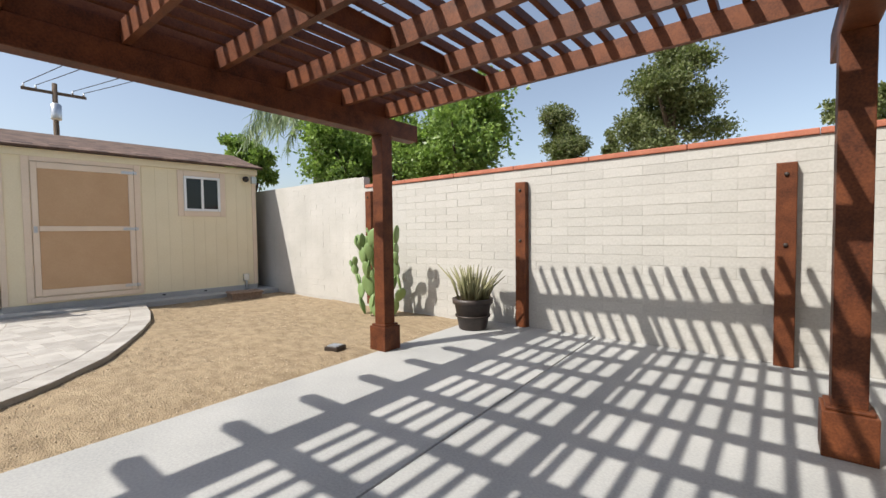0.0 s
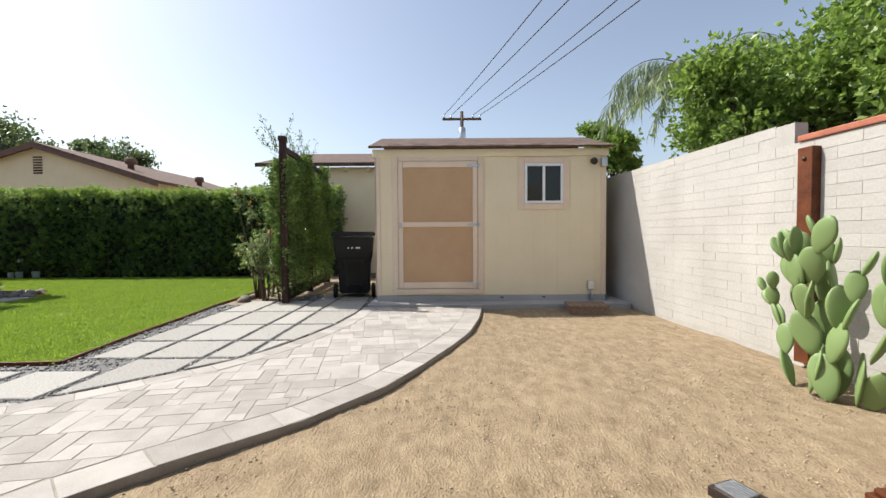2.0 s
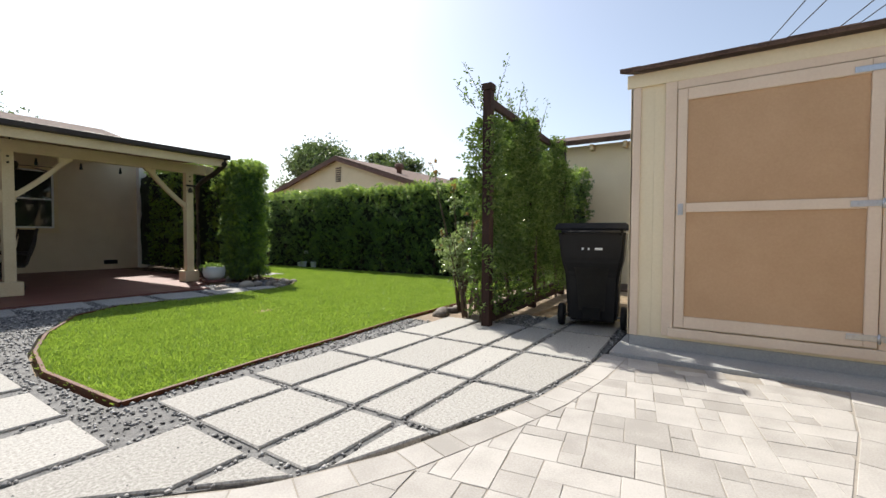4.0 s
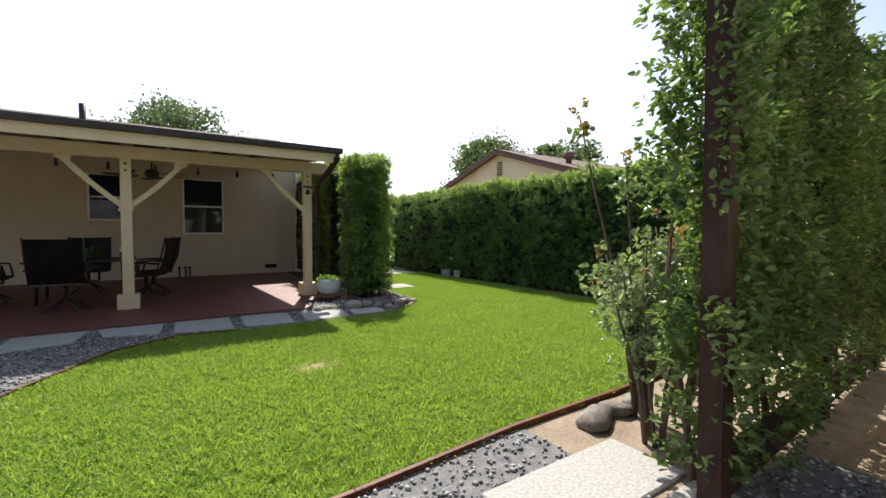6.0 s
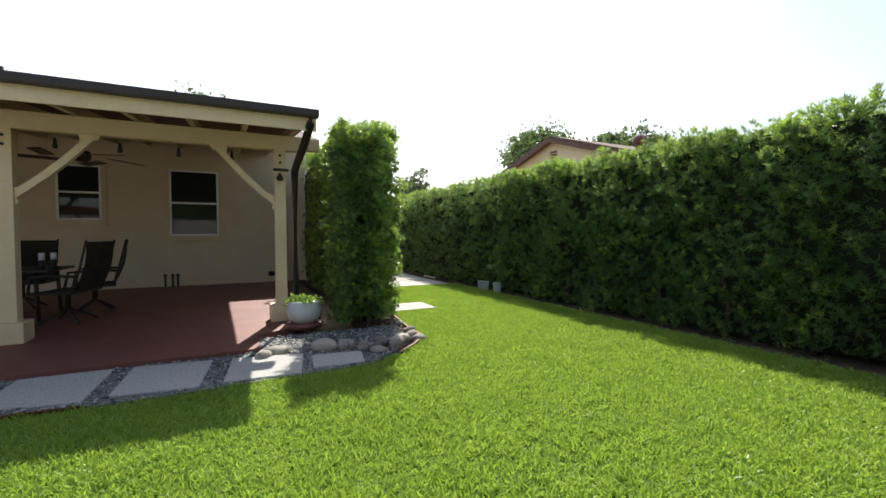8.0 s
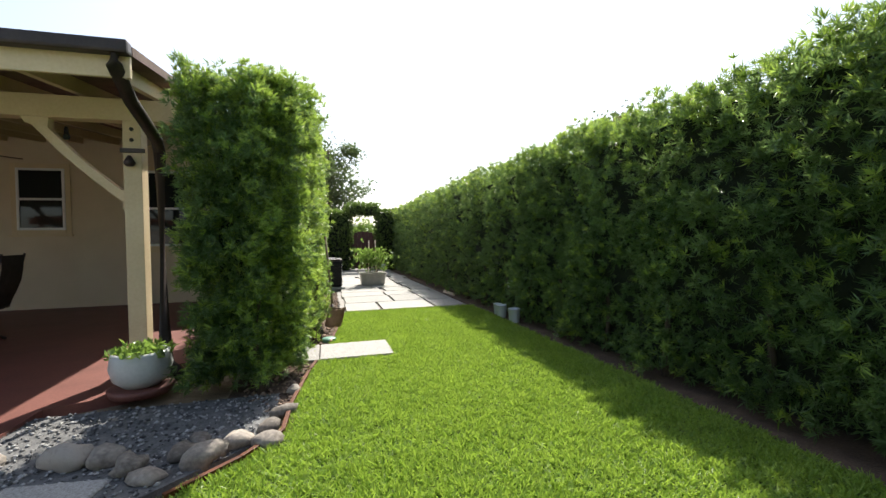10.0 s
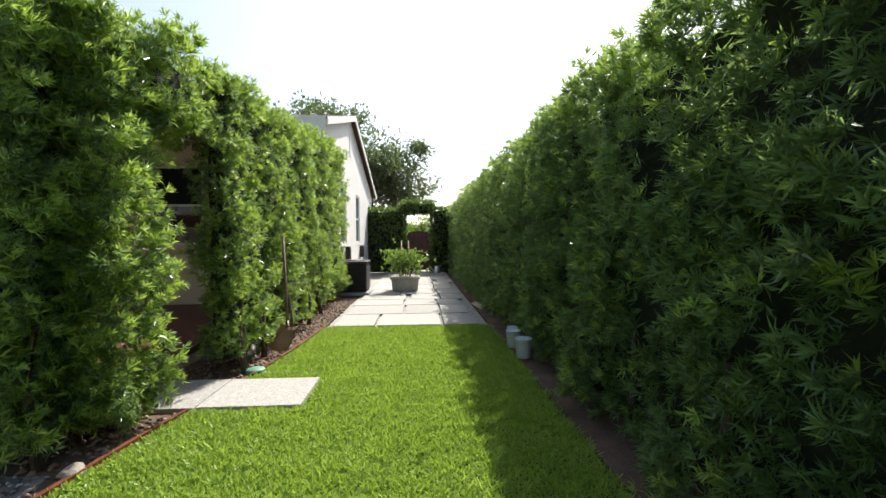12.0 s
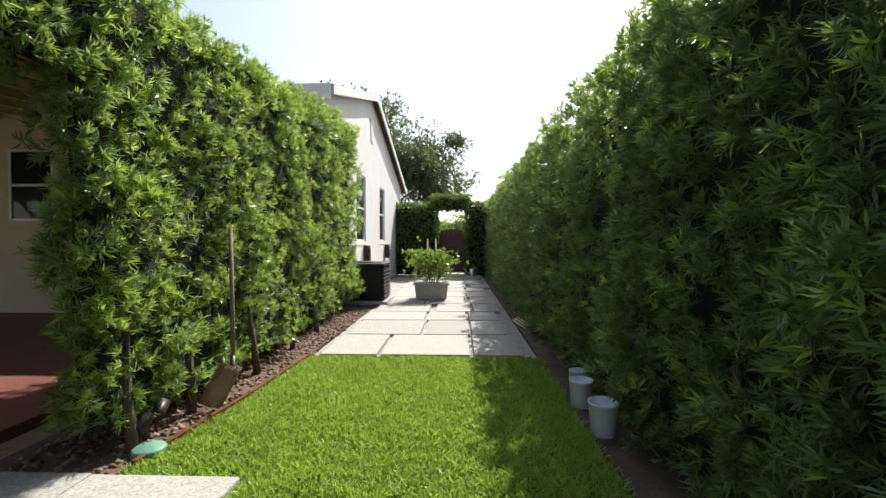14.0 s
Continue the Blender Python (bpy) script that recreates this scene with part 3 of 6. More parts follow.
pergola.matrix_basis = pose(-1.78, 4.0, 0, 0, 0, 5.0)
PX0, PX1, PY0, PY1 = 0.0, 3.42, -5.6, 0.27
for x in (PX0, PX1):
    for y in (-5.2, 0.0):
        pergola_post(x, y)
    beam("main_beam", x - 0.07, x + 0.07, PY0 - 0.2, 0.46, 2.14, 2.31, pergola)
JOISTS = [0.03 - 0.54 * i for i in range(11)]
for y in JOISTS:
    bm = bmesh.new()
    prof = [(PX0 - 0.52, 2.37), (PX0 - 0.52, 2.45), (PX1 + 0.34, 2.45), (PX1 + 0.34, 2.37), (PX1 + 0.24, 2.313), (PX0 - 0.42, 2.313)]
    lo = [bm.verts.new((a, y - 0.022, b)) for a, b in prof]
    hi = [bm.verts.new((a, y + 0.022, b)) for a, b in prof]
    bm.faces.new(lo), bm.faces.new(hi[::-1])
    for i in range(6):
        bm.faces.new((lo[i], lo[(i + 1) % 6], hi[(i + 1) % 6], hi[i]))
    part("joist", bm, M_REDWOOD, pergola)
for a, b in zip(JOISTS[1:], JOISTS):
    for x in (PX0 + 0.035, PX1 - 0.035, 1.2):
        beam("blocking", x - 0.018, x + 0.018, a + 0.024, b - 0.024, 2.313, 2.448, pergola)
slat_bm = solid(-0.019, 0.019, PY0, PY1, 0, 0.06, 0.003)
slat_me = bpy.data.meshes.new("slat")
bmesh.ops.recalc_face_normals(slat_bm, faces=slat_bm.faces[:])
slat_bm.to_mesh(slat_me)
slat_bm.free()
slat_me.materials.append(M_REDWOOD)
for i in range(23):
    shared("slat", slat_me, pergola, pose(PX0 + 0.02 + 0.155 * i, 0, 2.451))


def bolt_mesh():
    bm = turned([(0.018, -0.006), (0.018, 0.006), (0.01, 0.012)], 10)
    bmesh.ops.transform(bm, matrix=Matrix.Rotation(radians(90), 4, "X"), verts=bm.verts[:])
    return bm


def wall_post(x, h):
    p = thing("wall_post", "red-brown stained wooden post bolted to the block wall", "post", "posts on the garden wall", (x, 5.79 + 0.056 * (x + 1.3) - 0.048, 0), 3.2)
    part("timber", solid(-0.07, 0.07, -0.045, 0.045, 0.0, h, 0.008), M_REDWOOD, p)
    for z in (h - 0.1, h * 0.6):
        part("bolt", bolt_mesh(), M_DARKMETAL, p).location = (0, -0.05, z)


wall_post(-1.27, 1.77)
wall_post(1.24, 1.72)
wall_post(-4.1, 1.86)

# ---- shed ----
shed = thing("shed", "cream wooden garden shed with a tan double-panel door", "shed")
SX, SY0, SY1, SB = -7.5, 1.33, 5.16, 0.13
part("foundation", solid(-10.4, SX + 0.01, SY0 + 0.02, SY1 - 0.02, -0.15, SB, 0.006), M_CONC, shed)


def siding(name, length, z0, z1, m):
    """Grooved upright boards, each about 0.2 wide, on a backing sheet."""
    w = part(name, solid(0, length, -0.05, -0.006, z0, z1), M_CREAM, shed)
    w.matrix_basis = m
    n = int(round(length / 0.2))
    s = length / n
    for i in range(n):
        part("siding_board", solid(i * s + 0.0007, (i + 1) * s - 0.0007, -0.0059, 0.0, z0, z1), M_CREAM, w)


ZE = 2.52
siding("front_wall", SY1 - SY0, SB, ZE, Matrix.Translation((SX, SY0, 0)) @ Matrix(((0, 1, 0, 0), (1, 0, 0, 0), (0, 0, 1, 0), (0, 0, 0, 1))))
siding("side_wall", 2.9, SB, ZE, Matrix.Translation((SX - 2.9, SY1, 0)))
siding("side_wall", 2.9, SB, ZE, Matrix.Translation((SX, SY0, 0)) @ Matrix.Rotation(math.pi, 4, "Z"))
for y in (SY0 + 0.02, SY1 - 0.02):
    s = 0.07 if y < 3 else -0.07
    beam("corner_trim", SX - 0.002, SX + 0.02, min(y, y + s), max(y, y + s), SB + 0.002, ZE - 0.1, shed, M_TRIM)
beam("fascia", SX + 0.004, SX + 0.03, SY0 - 0.03, SY1 + 0.03, ZE - 0.1, ZE + 0.02, shed, M_CREAM)
# roof: front slope rising to a ridge, in shingle courses
roof = new("roof")
roof.parent = shed
roof["label"] = "brown asphalt shingle roof"
pitch = radians(17)
RM = Matrix.Translation((SX + 0.12, 0, ZE + 0.02)) @ Matrix.Rotation(pitch, 4, "Y")
bm = solid(-1.62, 0, SY0 - 0.08, SY1 + 0.1, 0, 0.03, 0.004, RM)
part("roof_deck", bm, M_SHINGLE, roof)
bm = solid(0, 1.62, SY0 - 0.08, SY1 + 0.1, 0, 0.03, 0.004, Matrix.Translation((SX + 0.12 - 3.1, 0, ZE + 0.02)) @ Matrix.Rotation(-pitch, 4, "Y"))
part("roof_deck", bm, M_SHINGLE, roof)
rs = random.Random(5)
for k in range(11):
    u = -0.145 * k
    y = SY0 - 0.08 - rs.uniform(0, 0.2)
    while y < SY1 + 0.1:
        w = rs.choice((0.18, 0.24, 0.3))
        a, b = max(y, SY0 - 0.08), min(y + w - 0.006, SY1 + 0.1)
        if b - a > 0.03:
            sh = part("shingle", box(bmesh.new(), u - 0.15, u + 0.005, a, b, 0.03, 0.036 + rs.choice((0, 0.004))), M_SHINGLE, roof)
            sh.matrix_basis = RM @ Matrix.Translation((0, 0, 0)) @ Matrix.Rotation(radians(-1.2), 4, "Y")
        y += w
# door
DY0, DY1, DZ0, DZ1 = 1.72, 3.02, 0.25, 2.34
door = new("door")
door.parent = shed
door["label"] = "closed tan shed door in a pale trim frame"
part("backing", solid(SX + 0.002, SX + 0.016, DY0, DY1, DZ0, DZ1), M_TRIM, door)
for y0, y1, z0, z1 in ((DY0, DY0 + 0.075, DZ0, DZ1), (DY1 - 0.075, DY1, DZ0, DZ1), (DY0 + 0.076, DY1 - 0.076, DZ1 - 0.1, DZ1), (DY0 + 0.076, DY1 - 0.076, DZ0, DZ0 + 0.1), (DY0 + 0.076, DY1 - 0.076, 1.265, 1.345)):
    beam("rail", SX + 0.016, SX + 0.042, y0, y1, z0, z1, door, M_TRIM)
for z0, z1 in ((DZ0 + 0.101, 1.264), (1.346, DZ1 - 0.101)):
    beam("panel", SX + 0.016, SX + 0.026, DY0 + 0.077, DY1 - 0.077, z0, z1, door, M_TAN, 0.0)
for z in (2.27, 1.3, 0.32):
    h = part("hinge", solid(SX + 0.043, SX + 0.05, DY1 - 0.17, DY1 + 0.05, z - 0.022, z + 0.022, 0.004), M_STEEL, door, "zinc strap hinge")
    part("hinge_pin", tube([(SX + 0.052, DY1 + 0.006, z - 0.035), (SX + 0.052, DY1 + 0.006, z + 0.035)], 0.009), M_STEEL, h)
part("latch", solid(SX + 0.043, SX + 0.065, DY0 + 0.015, DY0 + 0.055, 1.24, 1.34, 0.006), M_STEEL, door)
for y0, y1, z0, z1 in ((DY0 - 0.1, DY0 - 0.008, SB + 0.03, DZ1 + 0.1), (DY1 + 0.008, DY1 + 0.1, SB + 0.03, DZ1 + 0.1), (DY0 - 0.007, DY1 + 0.007, DZ1 + 0.008, DZ1 + 0.1)):
    beam("door_trim", SX + 0.003, SX + 0.024, y0, y1, z0, z1, shed, M_TRIM)
beam("sill", SX + 0.003, SX + 0.05, DY0 - 0.05, DY1 + 0.05, SB + 0.03, DZ0 - 0.012, shed, M_TRIM)


def window(parent, m, w, h, frame_mat, trim_mat, trim=0.1, slider=True, sill=False):
    """A window in its own plane: x along the wall, y out of it, z up."""
    win = new("window")
    win.parent = parent
    win.matrix_basis = m
    def bar(name, x0, x1, y0, y1, z0, z1, mt, par=None):
        return part(name, solid(x0, x1, y0, y1, z0, z1, 0.004), mt, par or win)
    fr = new("window_frame")
    fr.parent = win
    f = 0.045
    for a in ((0, f, 0, h), (w - f, w, 0, h), (f + 0.001, w - f - 0.001, 0, f), (f + 0.001, w - f - 0.001, h - f, h)):
        part("frame_bar", solid(a[0], a[1], 0.0, 0.035, a[2], a[3], 0.004), frame_mat, fr)
    if slider:
        part("sash_bar", solid(w / 2 - 0.022, w / 2 + 0.022, 0.005, 0.03, f, h - f, 0.004), frame_mat, fr)
        part("pane", solid(f, w / 2 - 0.022, 0.008, 0.014, f, h - f), M_GLASS, win)
        part("pane", solid(w / 2 + 0.022, w - f, 0.012, 0.018, f, h - f), M_GLASS, win)
    else:
        part("sash_bar", solid(f, w - f, 0.005, 0.03, h * 0.5 - 0.022, h * 0.5 + 0.022, 0.004), frame_mat, fr)
        part("pane", solid(f, w - f, 0.008, 0.014, f, h * 0.5 - 0.022), M_GLASS, win)
        part("pane", solid(f, w - f, 0.012, 0.018, h * 0.5 + 0.022, h - f), M_GLASS, win)
    t = trim
    if t:
        for a in ((-t, -0.002, -t, h + t), (w + 0.002, w + t, -t, h + t), (-0.001, w + 0.001, h + 0.002, h + t), (-0.001, w + 0.001, -t, -0.002)):
            bar("trim_board", a[0], a[1], 0.0, 0.022, a[2], a[3], trim_mat)
    if sill:
        bar("window_sill", -t - 0.03, w + t + 0.03, 0.0, 0.07, -t - 0.04, -t - 0.002, trim_mat)
    return win


YX = Matrix(((0, 1, 0, 0), (1, 0, 0, 0), (0, 0, 1, 0), (0, 0, 0, 1)))
window(shed, Matrix.Translation((SX + 0.002, 3.8, 1.64)) @ YX, 0.64, 0.66, M_WHITE, M_TRIM, 0.1, True)
part("outdoor_light", turned([(0.03, 0), (0.05, 0.02), (0.06, 0.08), (0.045, 0.12)], 14), M_DARKMETAL, shed).matrix_basis = pose(SX + 0.03, 4.92, 2.33, 0, 100, 0)
part("junction_box", solid(SX + 0.002, SX + 0.09, 5.05, 5.15, 2.24, 2.38, 0.01), M_STEEL, shed, "grey electrical box")
part("conduit", tube([(SX + 0.05, 4.9, 0.0), (SX + 0.05, 4.9, 0.18), (SX + 0.02, 4.9, 0.24)], 0.022), M_STEEL, shed)
part("outlet_box", solid(SX + 0.002, SX + 0.07, 4.84, 4.95, 0.22, 0.36, 0.01), M_STEEL, shed)
for y in (3.4, 4.1):
    part("foundation_vent", solid(SX + 0.011, SX + 0.016, y, y + 0.05, 0.08, 0.1), M_BLACK, shed)

# ---- house with its covered patio ----
house = thing("house", "cream stucco house with a covered back patio", "house")
HY, HX, HEND = -13.2, -9.33, -22.6


def wall_with_holes(name, length, height, thick, holes, m, material, gable=None):
    """A wall of boxes round its openings; x along, y outwards, z up."""
    bm = bmesh.new()
    xs = sorted({0, length, *(v for h in holes for v in h[:2])})
    for a, b in zip(xs, xs[1:]):
        hs = sorted((h[2], h[3]) for h in holes if h[0] <= a + 1e-6 and h[1] >= b - 1e-6)
        z = 0.0
        for h0, h1 in hs + [(height, height)]:
            if h0 > z:
                box(bm, a, b, -thick, 0, z, h0)
            z = h1
    if gable:
        ax, az = gable
        vs = [bm.verts.new((x, y, z)) for y in (-thick, 0) for x, z in ((0, height), (length, height), (ax, az), (0, height + 0.58))]
        for f in ((0, 1, 2, 3), (4, 7, 6, 5), (0, 4, 5, 1), (1, 5, 6, 2), (2, 6, 7, 3), (3, 7, 4, 0)):
            bm.faces.new([vs[i] for i in f])
    bmesh.ops.remove_doubles(bm, verts=bm.verts[:], dist=1e-5)
    return part(name, bm, material, house), m


XN = Matrix(((-1, 0, 0, 0), (0, 1, 0, 0), (0, 0, 1, 0), (0, 0, 0, 1)))
# back wall looks north: x along runs west from x = 3
wm = Matrix.Translation((3.0, HY, 0)) @ XN
WINS = [(9.06, 10.08, 1.2, 2.75), (7.02, 7.8, 1.55, 2.75)]
w, _ = wall_with_holes("back_wall", 3.0 + 8.62, 3.6, 0.2, WINS, wm, M_STUCCO)
w.matrix_basis = wm
for a, b, z0, z1 in WINS:
    window(house, wm @ Matrix.Translation((a, 0.004, z0)), b - a, z1 - z0, M_WHITE, M_BEAM, 0.09, False, True)
# side wall looks west
sm = Matrix.Translation((HX, HY, 0)) @ Matrix(((0, -1, 0, 0), (-1, 0, 0, 0), (0, 0, 1, 0), (0, 0, 0, 1)))
SW = [(2.25, 3.15, 1.2, 2.72), (4.95, 5.75, 1.2, 2.72)]
w, _ = wall_with_holes("side_wall", HY - HEND, 3.13, 0.2, SW, sm, M_STUCCOW, (3.9, 4.85))
w.matrix_basis = sm
part("corner_wall", solid(HX + 0.2, -8.62, HY - 0.4, HY - 0.2, 0, 3.6), M_STUCCO, house)
part("fascia", solid(HX - 0.14, 6, HY + 0.002, HY + 0.03, 3.5, 3.77, 0.004), M_STUCCOW, house)
for a, b, z0, z1 in SW:
    window(house, sm @ Matrix.Translation((a, -0.06, z0)), b - a, z1 - z0, M_WHITE, M_STUCCOW, 0.05, False, True)
for k in range(9):
    part("vent_slat", solid(3.75, 4.05, 0.0, 0.02, 3.7 + 0.07 * k, 3.74 + 0.07 * k, 0.003), M_WHITE, house).matrix_basis = sm
# gable roof, ridge along x
rid = HY - 3.9
for y0, z0, y1, z1 in ((rid, 4.86, HY + 0.0, 3.72), (rid, 4.86, HEND - 0.6, 3.1)):
    bm = bmesh.new()
    p = [(HX - 0.16, y0, z0), (6, y0, z0), (6, y1, z1), (HX - 0.16, y1, z1)]
    lo = [bm.verts.new(v) for v in p]
    hi = [bm.verts.new((v[0], v[1], v[2] + 0.05)) for v in p]
    bm.faces.new(lo), bm.faces.new(hi[::-1])
    for i in range(4):
        bm.faces.new((lo[i], lo[(i + 1) % 4], hi[(i + 1) % 4], hi[i]))
    part("roof", bm, M_SHINGLE, house)
    bm = bmesh.new()
    lo = [bm.verts.new(v) for v in ((HX - 0.18, y0, z0 - 0.12), (HX - 0.18, y1, z1 - 0.12), (HX - 0.18, y1, z1 + 0.04), (HX - 0.18, y0, z0 + 0.04))]
    hi = [bm.verts.new((v.co.x + 0.03, v.co.y, v.co.z)) for v in lo]
    bm.faces.new(lo), bm.faces.new(hi[::-1])
    for i in range(4):
        bm.faces.new((lo[i], lo[(i + 1) % 4], hi[(i + 1) % 4], hi[i]))
    part("barge_board", bm, M_STUCCOW, house)
part("downspout", tube([(HX - 0.5, HEND + 0.2, 3.1), (HX - 0.06, HEND + 0.2, 2.8), (HX - 0.06, HEND + 0.2, 0.05)], 0.04), M_DARKMETAL, house)
part("roof_vent_pipe", tube([(-4.36, -10.0, 2.9), (-4.36, -10.0, 3.7)], 0.055), M_DARKMETAL, house)

# covered patio: red floor, posts, beam, rafters, roof
cover = thing("patio_cover", "cream timber patio cover on braced posts", "patio cover")
setting(part("patio_red_floor", prism(bowed([(-7.62, -6.3), (-2.0, -6.3), (3.0, -6.3), (3.0, HY), (-8.62, HY), (-8.62, -8.3), (-8.1, -7.95), (-8.1, -7.2), (-7.62, -7.0)]), -0.2, 0.012), M_REDFLOOR), "dark red painted concrete patio floor", "patio")
CY = -7.82
POSTS = (-7.98, -5.13, -2.2, 0.7)
for x in POSTS:
    p = beam("post", x - 0.075, x + 0.075, CY - 0.075, CY + 0.075, 0.012, 2.4, cover, M_BEAM)
    part("plinth", solid(x - 0.15, x + 0.15, CY - 0.15, CY + 0.15, 0.012, 0.25, 0.02), M_BEAM, p)
    for sgn in (-1, 1):
        if x == POSTS[0] and sgn < 0:
            continue
        bm = bmesh.new()
        pts = []
        n = 10
        for i in range(n + 1):
            t = i / n
            pts.append((0.09 + 0.69 * t + 0.018 * math.sin(math.pi * t), 1.64 + 0.69 * t - 0.018 * math.sin(math.pi * t)))
        outer = [(a - 0.055, b + 0.055) for a, b in pts[1:-1]]
        outer = [(0.075, 1.76)] + outer + [(0.65, 2.4)]
        pts = [(0.075, 1.56), (0.11, 1.585)] + pts + [(0.83, 2.35), (0.86, 2.4)]
        ring = pts + outer[::-1]
        lo = [bm.verts.new((x + sgn * a, CY - 0.045, b)) for a, b in ring]
        hi = [bm.verts.new((x + sgn * a, CY + 0.045, b)) for a, b in ring]
        bm.faces.new(lo), bm.faces.new(hi[::-1])
        for i in range(len(ring)):
            bm.faces.new((lo[i], lo[(i + 1) % len(ring)], hi[(i + 1) % len(ring)], hi[i]))
        part("knee_brace", bm, M_BEAM, p)
    for z in (2.22, 2.32):
        part("bolt", bolt_mesh(), M_DARKMETAL, p).matrix_basis = pose(x, CY + 0.078, z, 0, 0, 180)
beam("patio_beam", -8.35, 3.0, CY - 0.07, CY + 0.07, 2.4, 2.6, cover, M_BEAM)


def slope(y):
    return 2.655 + (-6.86 - y) * 0.115


for i in range(19):
    x = -8.15 + 0.61 * i
    bm = bmesh.new()
    lo = [bm.verts.new((x - 0.03, y, z)) for y, z in ((-6.88, slope(-6.88) - 0.13), (-6.88, slope(-6.88) - 0.002), (HY + 0.01, slope(HY) - 0.002), (HY + 0.01, slope(HY) - 0.13))]
    hi = [bm.verts.new((v.co.x + 0.06, v.co.y, v.co.z)) for v in lo]
    bm.faces.new(lo), bm.faces.new(hi[::-1])
    for k in range(4):
        bm.faces.new((lo[k], lo[(k + 1) % 4], hi[(k + 1) % 4], hi[k]))
    part("rafter", bm, M_BEAM, cover)
bm = bmesh.new()
lo = [bm.verts.new(v) for v in ((-8.34, -6.84, slope(-6.84)), (3, -6.84, slope(-6.84)), (3, HY, slope(HY)), (-8.4, HY, slope(HY)))]
hi = [bm.verts.new((v.co.x, v.co.y, v.co.z + 0.07)) for v in lo]
bm.faces.new(lo), bm.faces.new(hi[::-1])
for k in range(4):
    bm.faces.new((lo[k], lo[(k + 1) % 4], hi[(k + 1) % 4], hi[k]))
part("cover_roof", bm, M_SHINGLE, cover)
beam("fascia", -8.32, 3, -6.878, -6.842, 2.49, 2.652, cover, M_BEAM)
part("gutter", solid(-8.34, 3, -6.841, -6.74, 2.64, 2.74, 0.02), M_DARKMETAL, cover)
bm = tube([(-8.24, -6.79, 2.66), (-8.24, -6.79, 2.56), (-8.22, -7.1, 2.4), (-8.2, -7.7, 2.22), (-8.18, -7.82, 2.12), (-8.18, -7.82, 0.35), (-8.24, -7.68, 0.12), (-8.42, -7.45, 0.05)], 0.052, 10)
part("downspout", bm, M_DARKMETAL, cover)
part("beam_end", solid(-8.52, -8.36, CY - 0.06, CY + 0.06, 2.42, 2.59, 0.01), M_BEAM, cover)

# ---- tall clipped hedges ----
def face_points(rng, n, x0, x1, y0, y1, z0, z1, sides):
    """Random places on the chosen sides of a box, with the way out."""
    spec = {"w": ((y1 - y0) * (z1 - z0), (-1, 0, 0)), "e": ((y1 - y0) * (z1 - z0), (1, 0, 0)), "n": ((x1 - x0) * (z1 - z0), (0, 1, 0)), "s": ((x1 - x0) * (z1 - z0), (0, -1, 0)), "t": ((x1 - x0) * (y1 - y0), (0, 0, 1)), "b": ((x1 - x0) * (y1 - y0), (0, 0, -1))}
    ps, ws = [], []
    for s in sides:
        k = int(n * spec[s][0])
        p = np.stack([rng.uniform(x0, x1, k), rng.uniform(y0, y1, k), rng.uniform(z0, z1, k)], 1)
        if s == "w": p[:, 0] = x0
        if s == "e": p[:, 0] = x1
        if s == "n": p[:, 1] = y1
        if s == "s": p[:, 1] = y0
        if s == "t": p[:, 2] = z1
        if s == "b": p[:, 2] = z0
        ps.append(p), ws.append(np.tile(np.array(spec[s][1], float), (k, 1)))
    return np.concatenate(ps), np.concatenate(ws)


def bumps(p):
    """Smooth swellings of a clipped face, from a few waves."""
    x, y, z = p[:, 0], p[:, 1], p[:, 2]
    return 0.08 * np.sin(2.3 * x + 5.1 * y + 1.7 * z) * np.sin(4.3 * z + 0.8 * y + 2 * x) + 0.04 * np.sin(9.1 * y + 7.3 * x) * np.sin(8.3 * z + 1.0) + 0.02 * np.sin(17 * z + 13 * y)


# shoots: share of lighter leaves, raised where a hedge should look sunlit.
def hedge_leaves(name, parent, rng, boxes, density, length=0.095, width=0.012, per=15, shoots=0.06):
    old, fresh_lit = [], []
    for b, sides in boxes:
        p, w = face_points(rng, density, *b, sides)
        d = bumps(p)
        # sprays stand together, with dark hollows between
        x, y, z = p[:, 0], p[:, 1], p[:, 2]
        patch = np.sin(11 * y + 3 * np.sin(5 * z)) * np.sin(10 * z + 2.5 * np.sin(6 * y + 4 * x)) + 0.6 * np.sin(23 * y + 9 * x + 17 * z)
        keep = rng.uniform(size=len(p)) < np.clip(0.56 + 0.62 * patch, 0.07, 1.0)
        p, w, d, patch = p[keep], w[keep], d[keep], patch[keep]
        p = p + w * (d - 0.08 + 0.075 * patch)[:, None] + w * rng.uniform(-0.12, 0.05, (len(p), 1)) + rng.normal(size=p.shape) * 0.02
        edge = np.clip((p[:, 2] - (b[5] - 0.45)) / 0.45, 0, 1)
        # lighter tufts: a set share, and more on tops and raised sprays
        young_lit = rng.uniform(size=len(p)) < shoots + 0.12 * (patch > 0.6) + 0.4 * edge
        w = unit(w + np.array([0, 0, 0.35]) + 0.45 * rng.normal(size=w.shape))
        old.append(leaves(rng, p[~young_lit], w[~young_lit], length, width, 0.6, per, 0.12))
        fresh_lit.append(leaves(rng, p[young_lit], w[young_lit], length, width, 0.6, per, 0.0))
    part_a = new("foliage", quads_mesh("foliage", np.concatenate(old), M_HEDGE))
    part_b = new("young_lit_foliage", quads_mesh("young_lit_foliage", np.concatenate(fresh_lit), M_HEDGENEWLIT))
    part_a.parent = part_b.parent = parent
    part_b["label"] = "yellow-green new shoots and leaves coloured as sunlit"


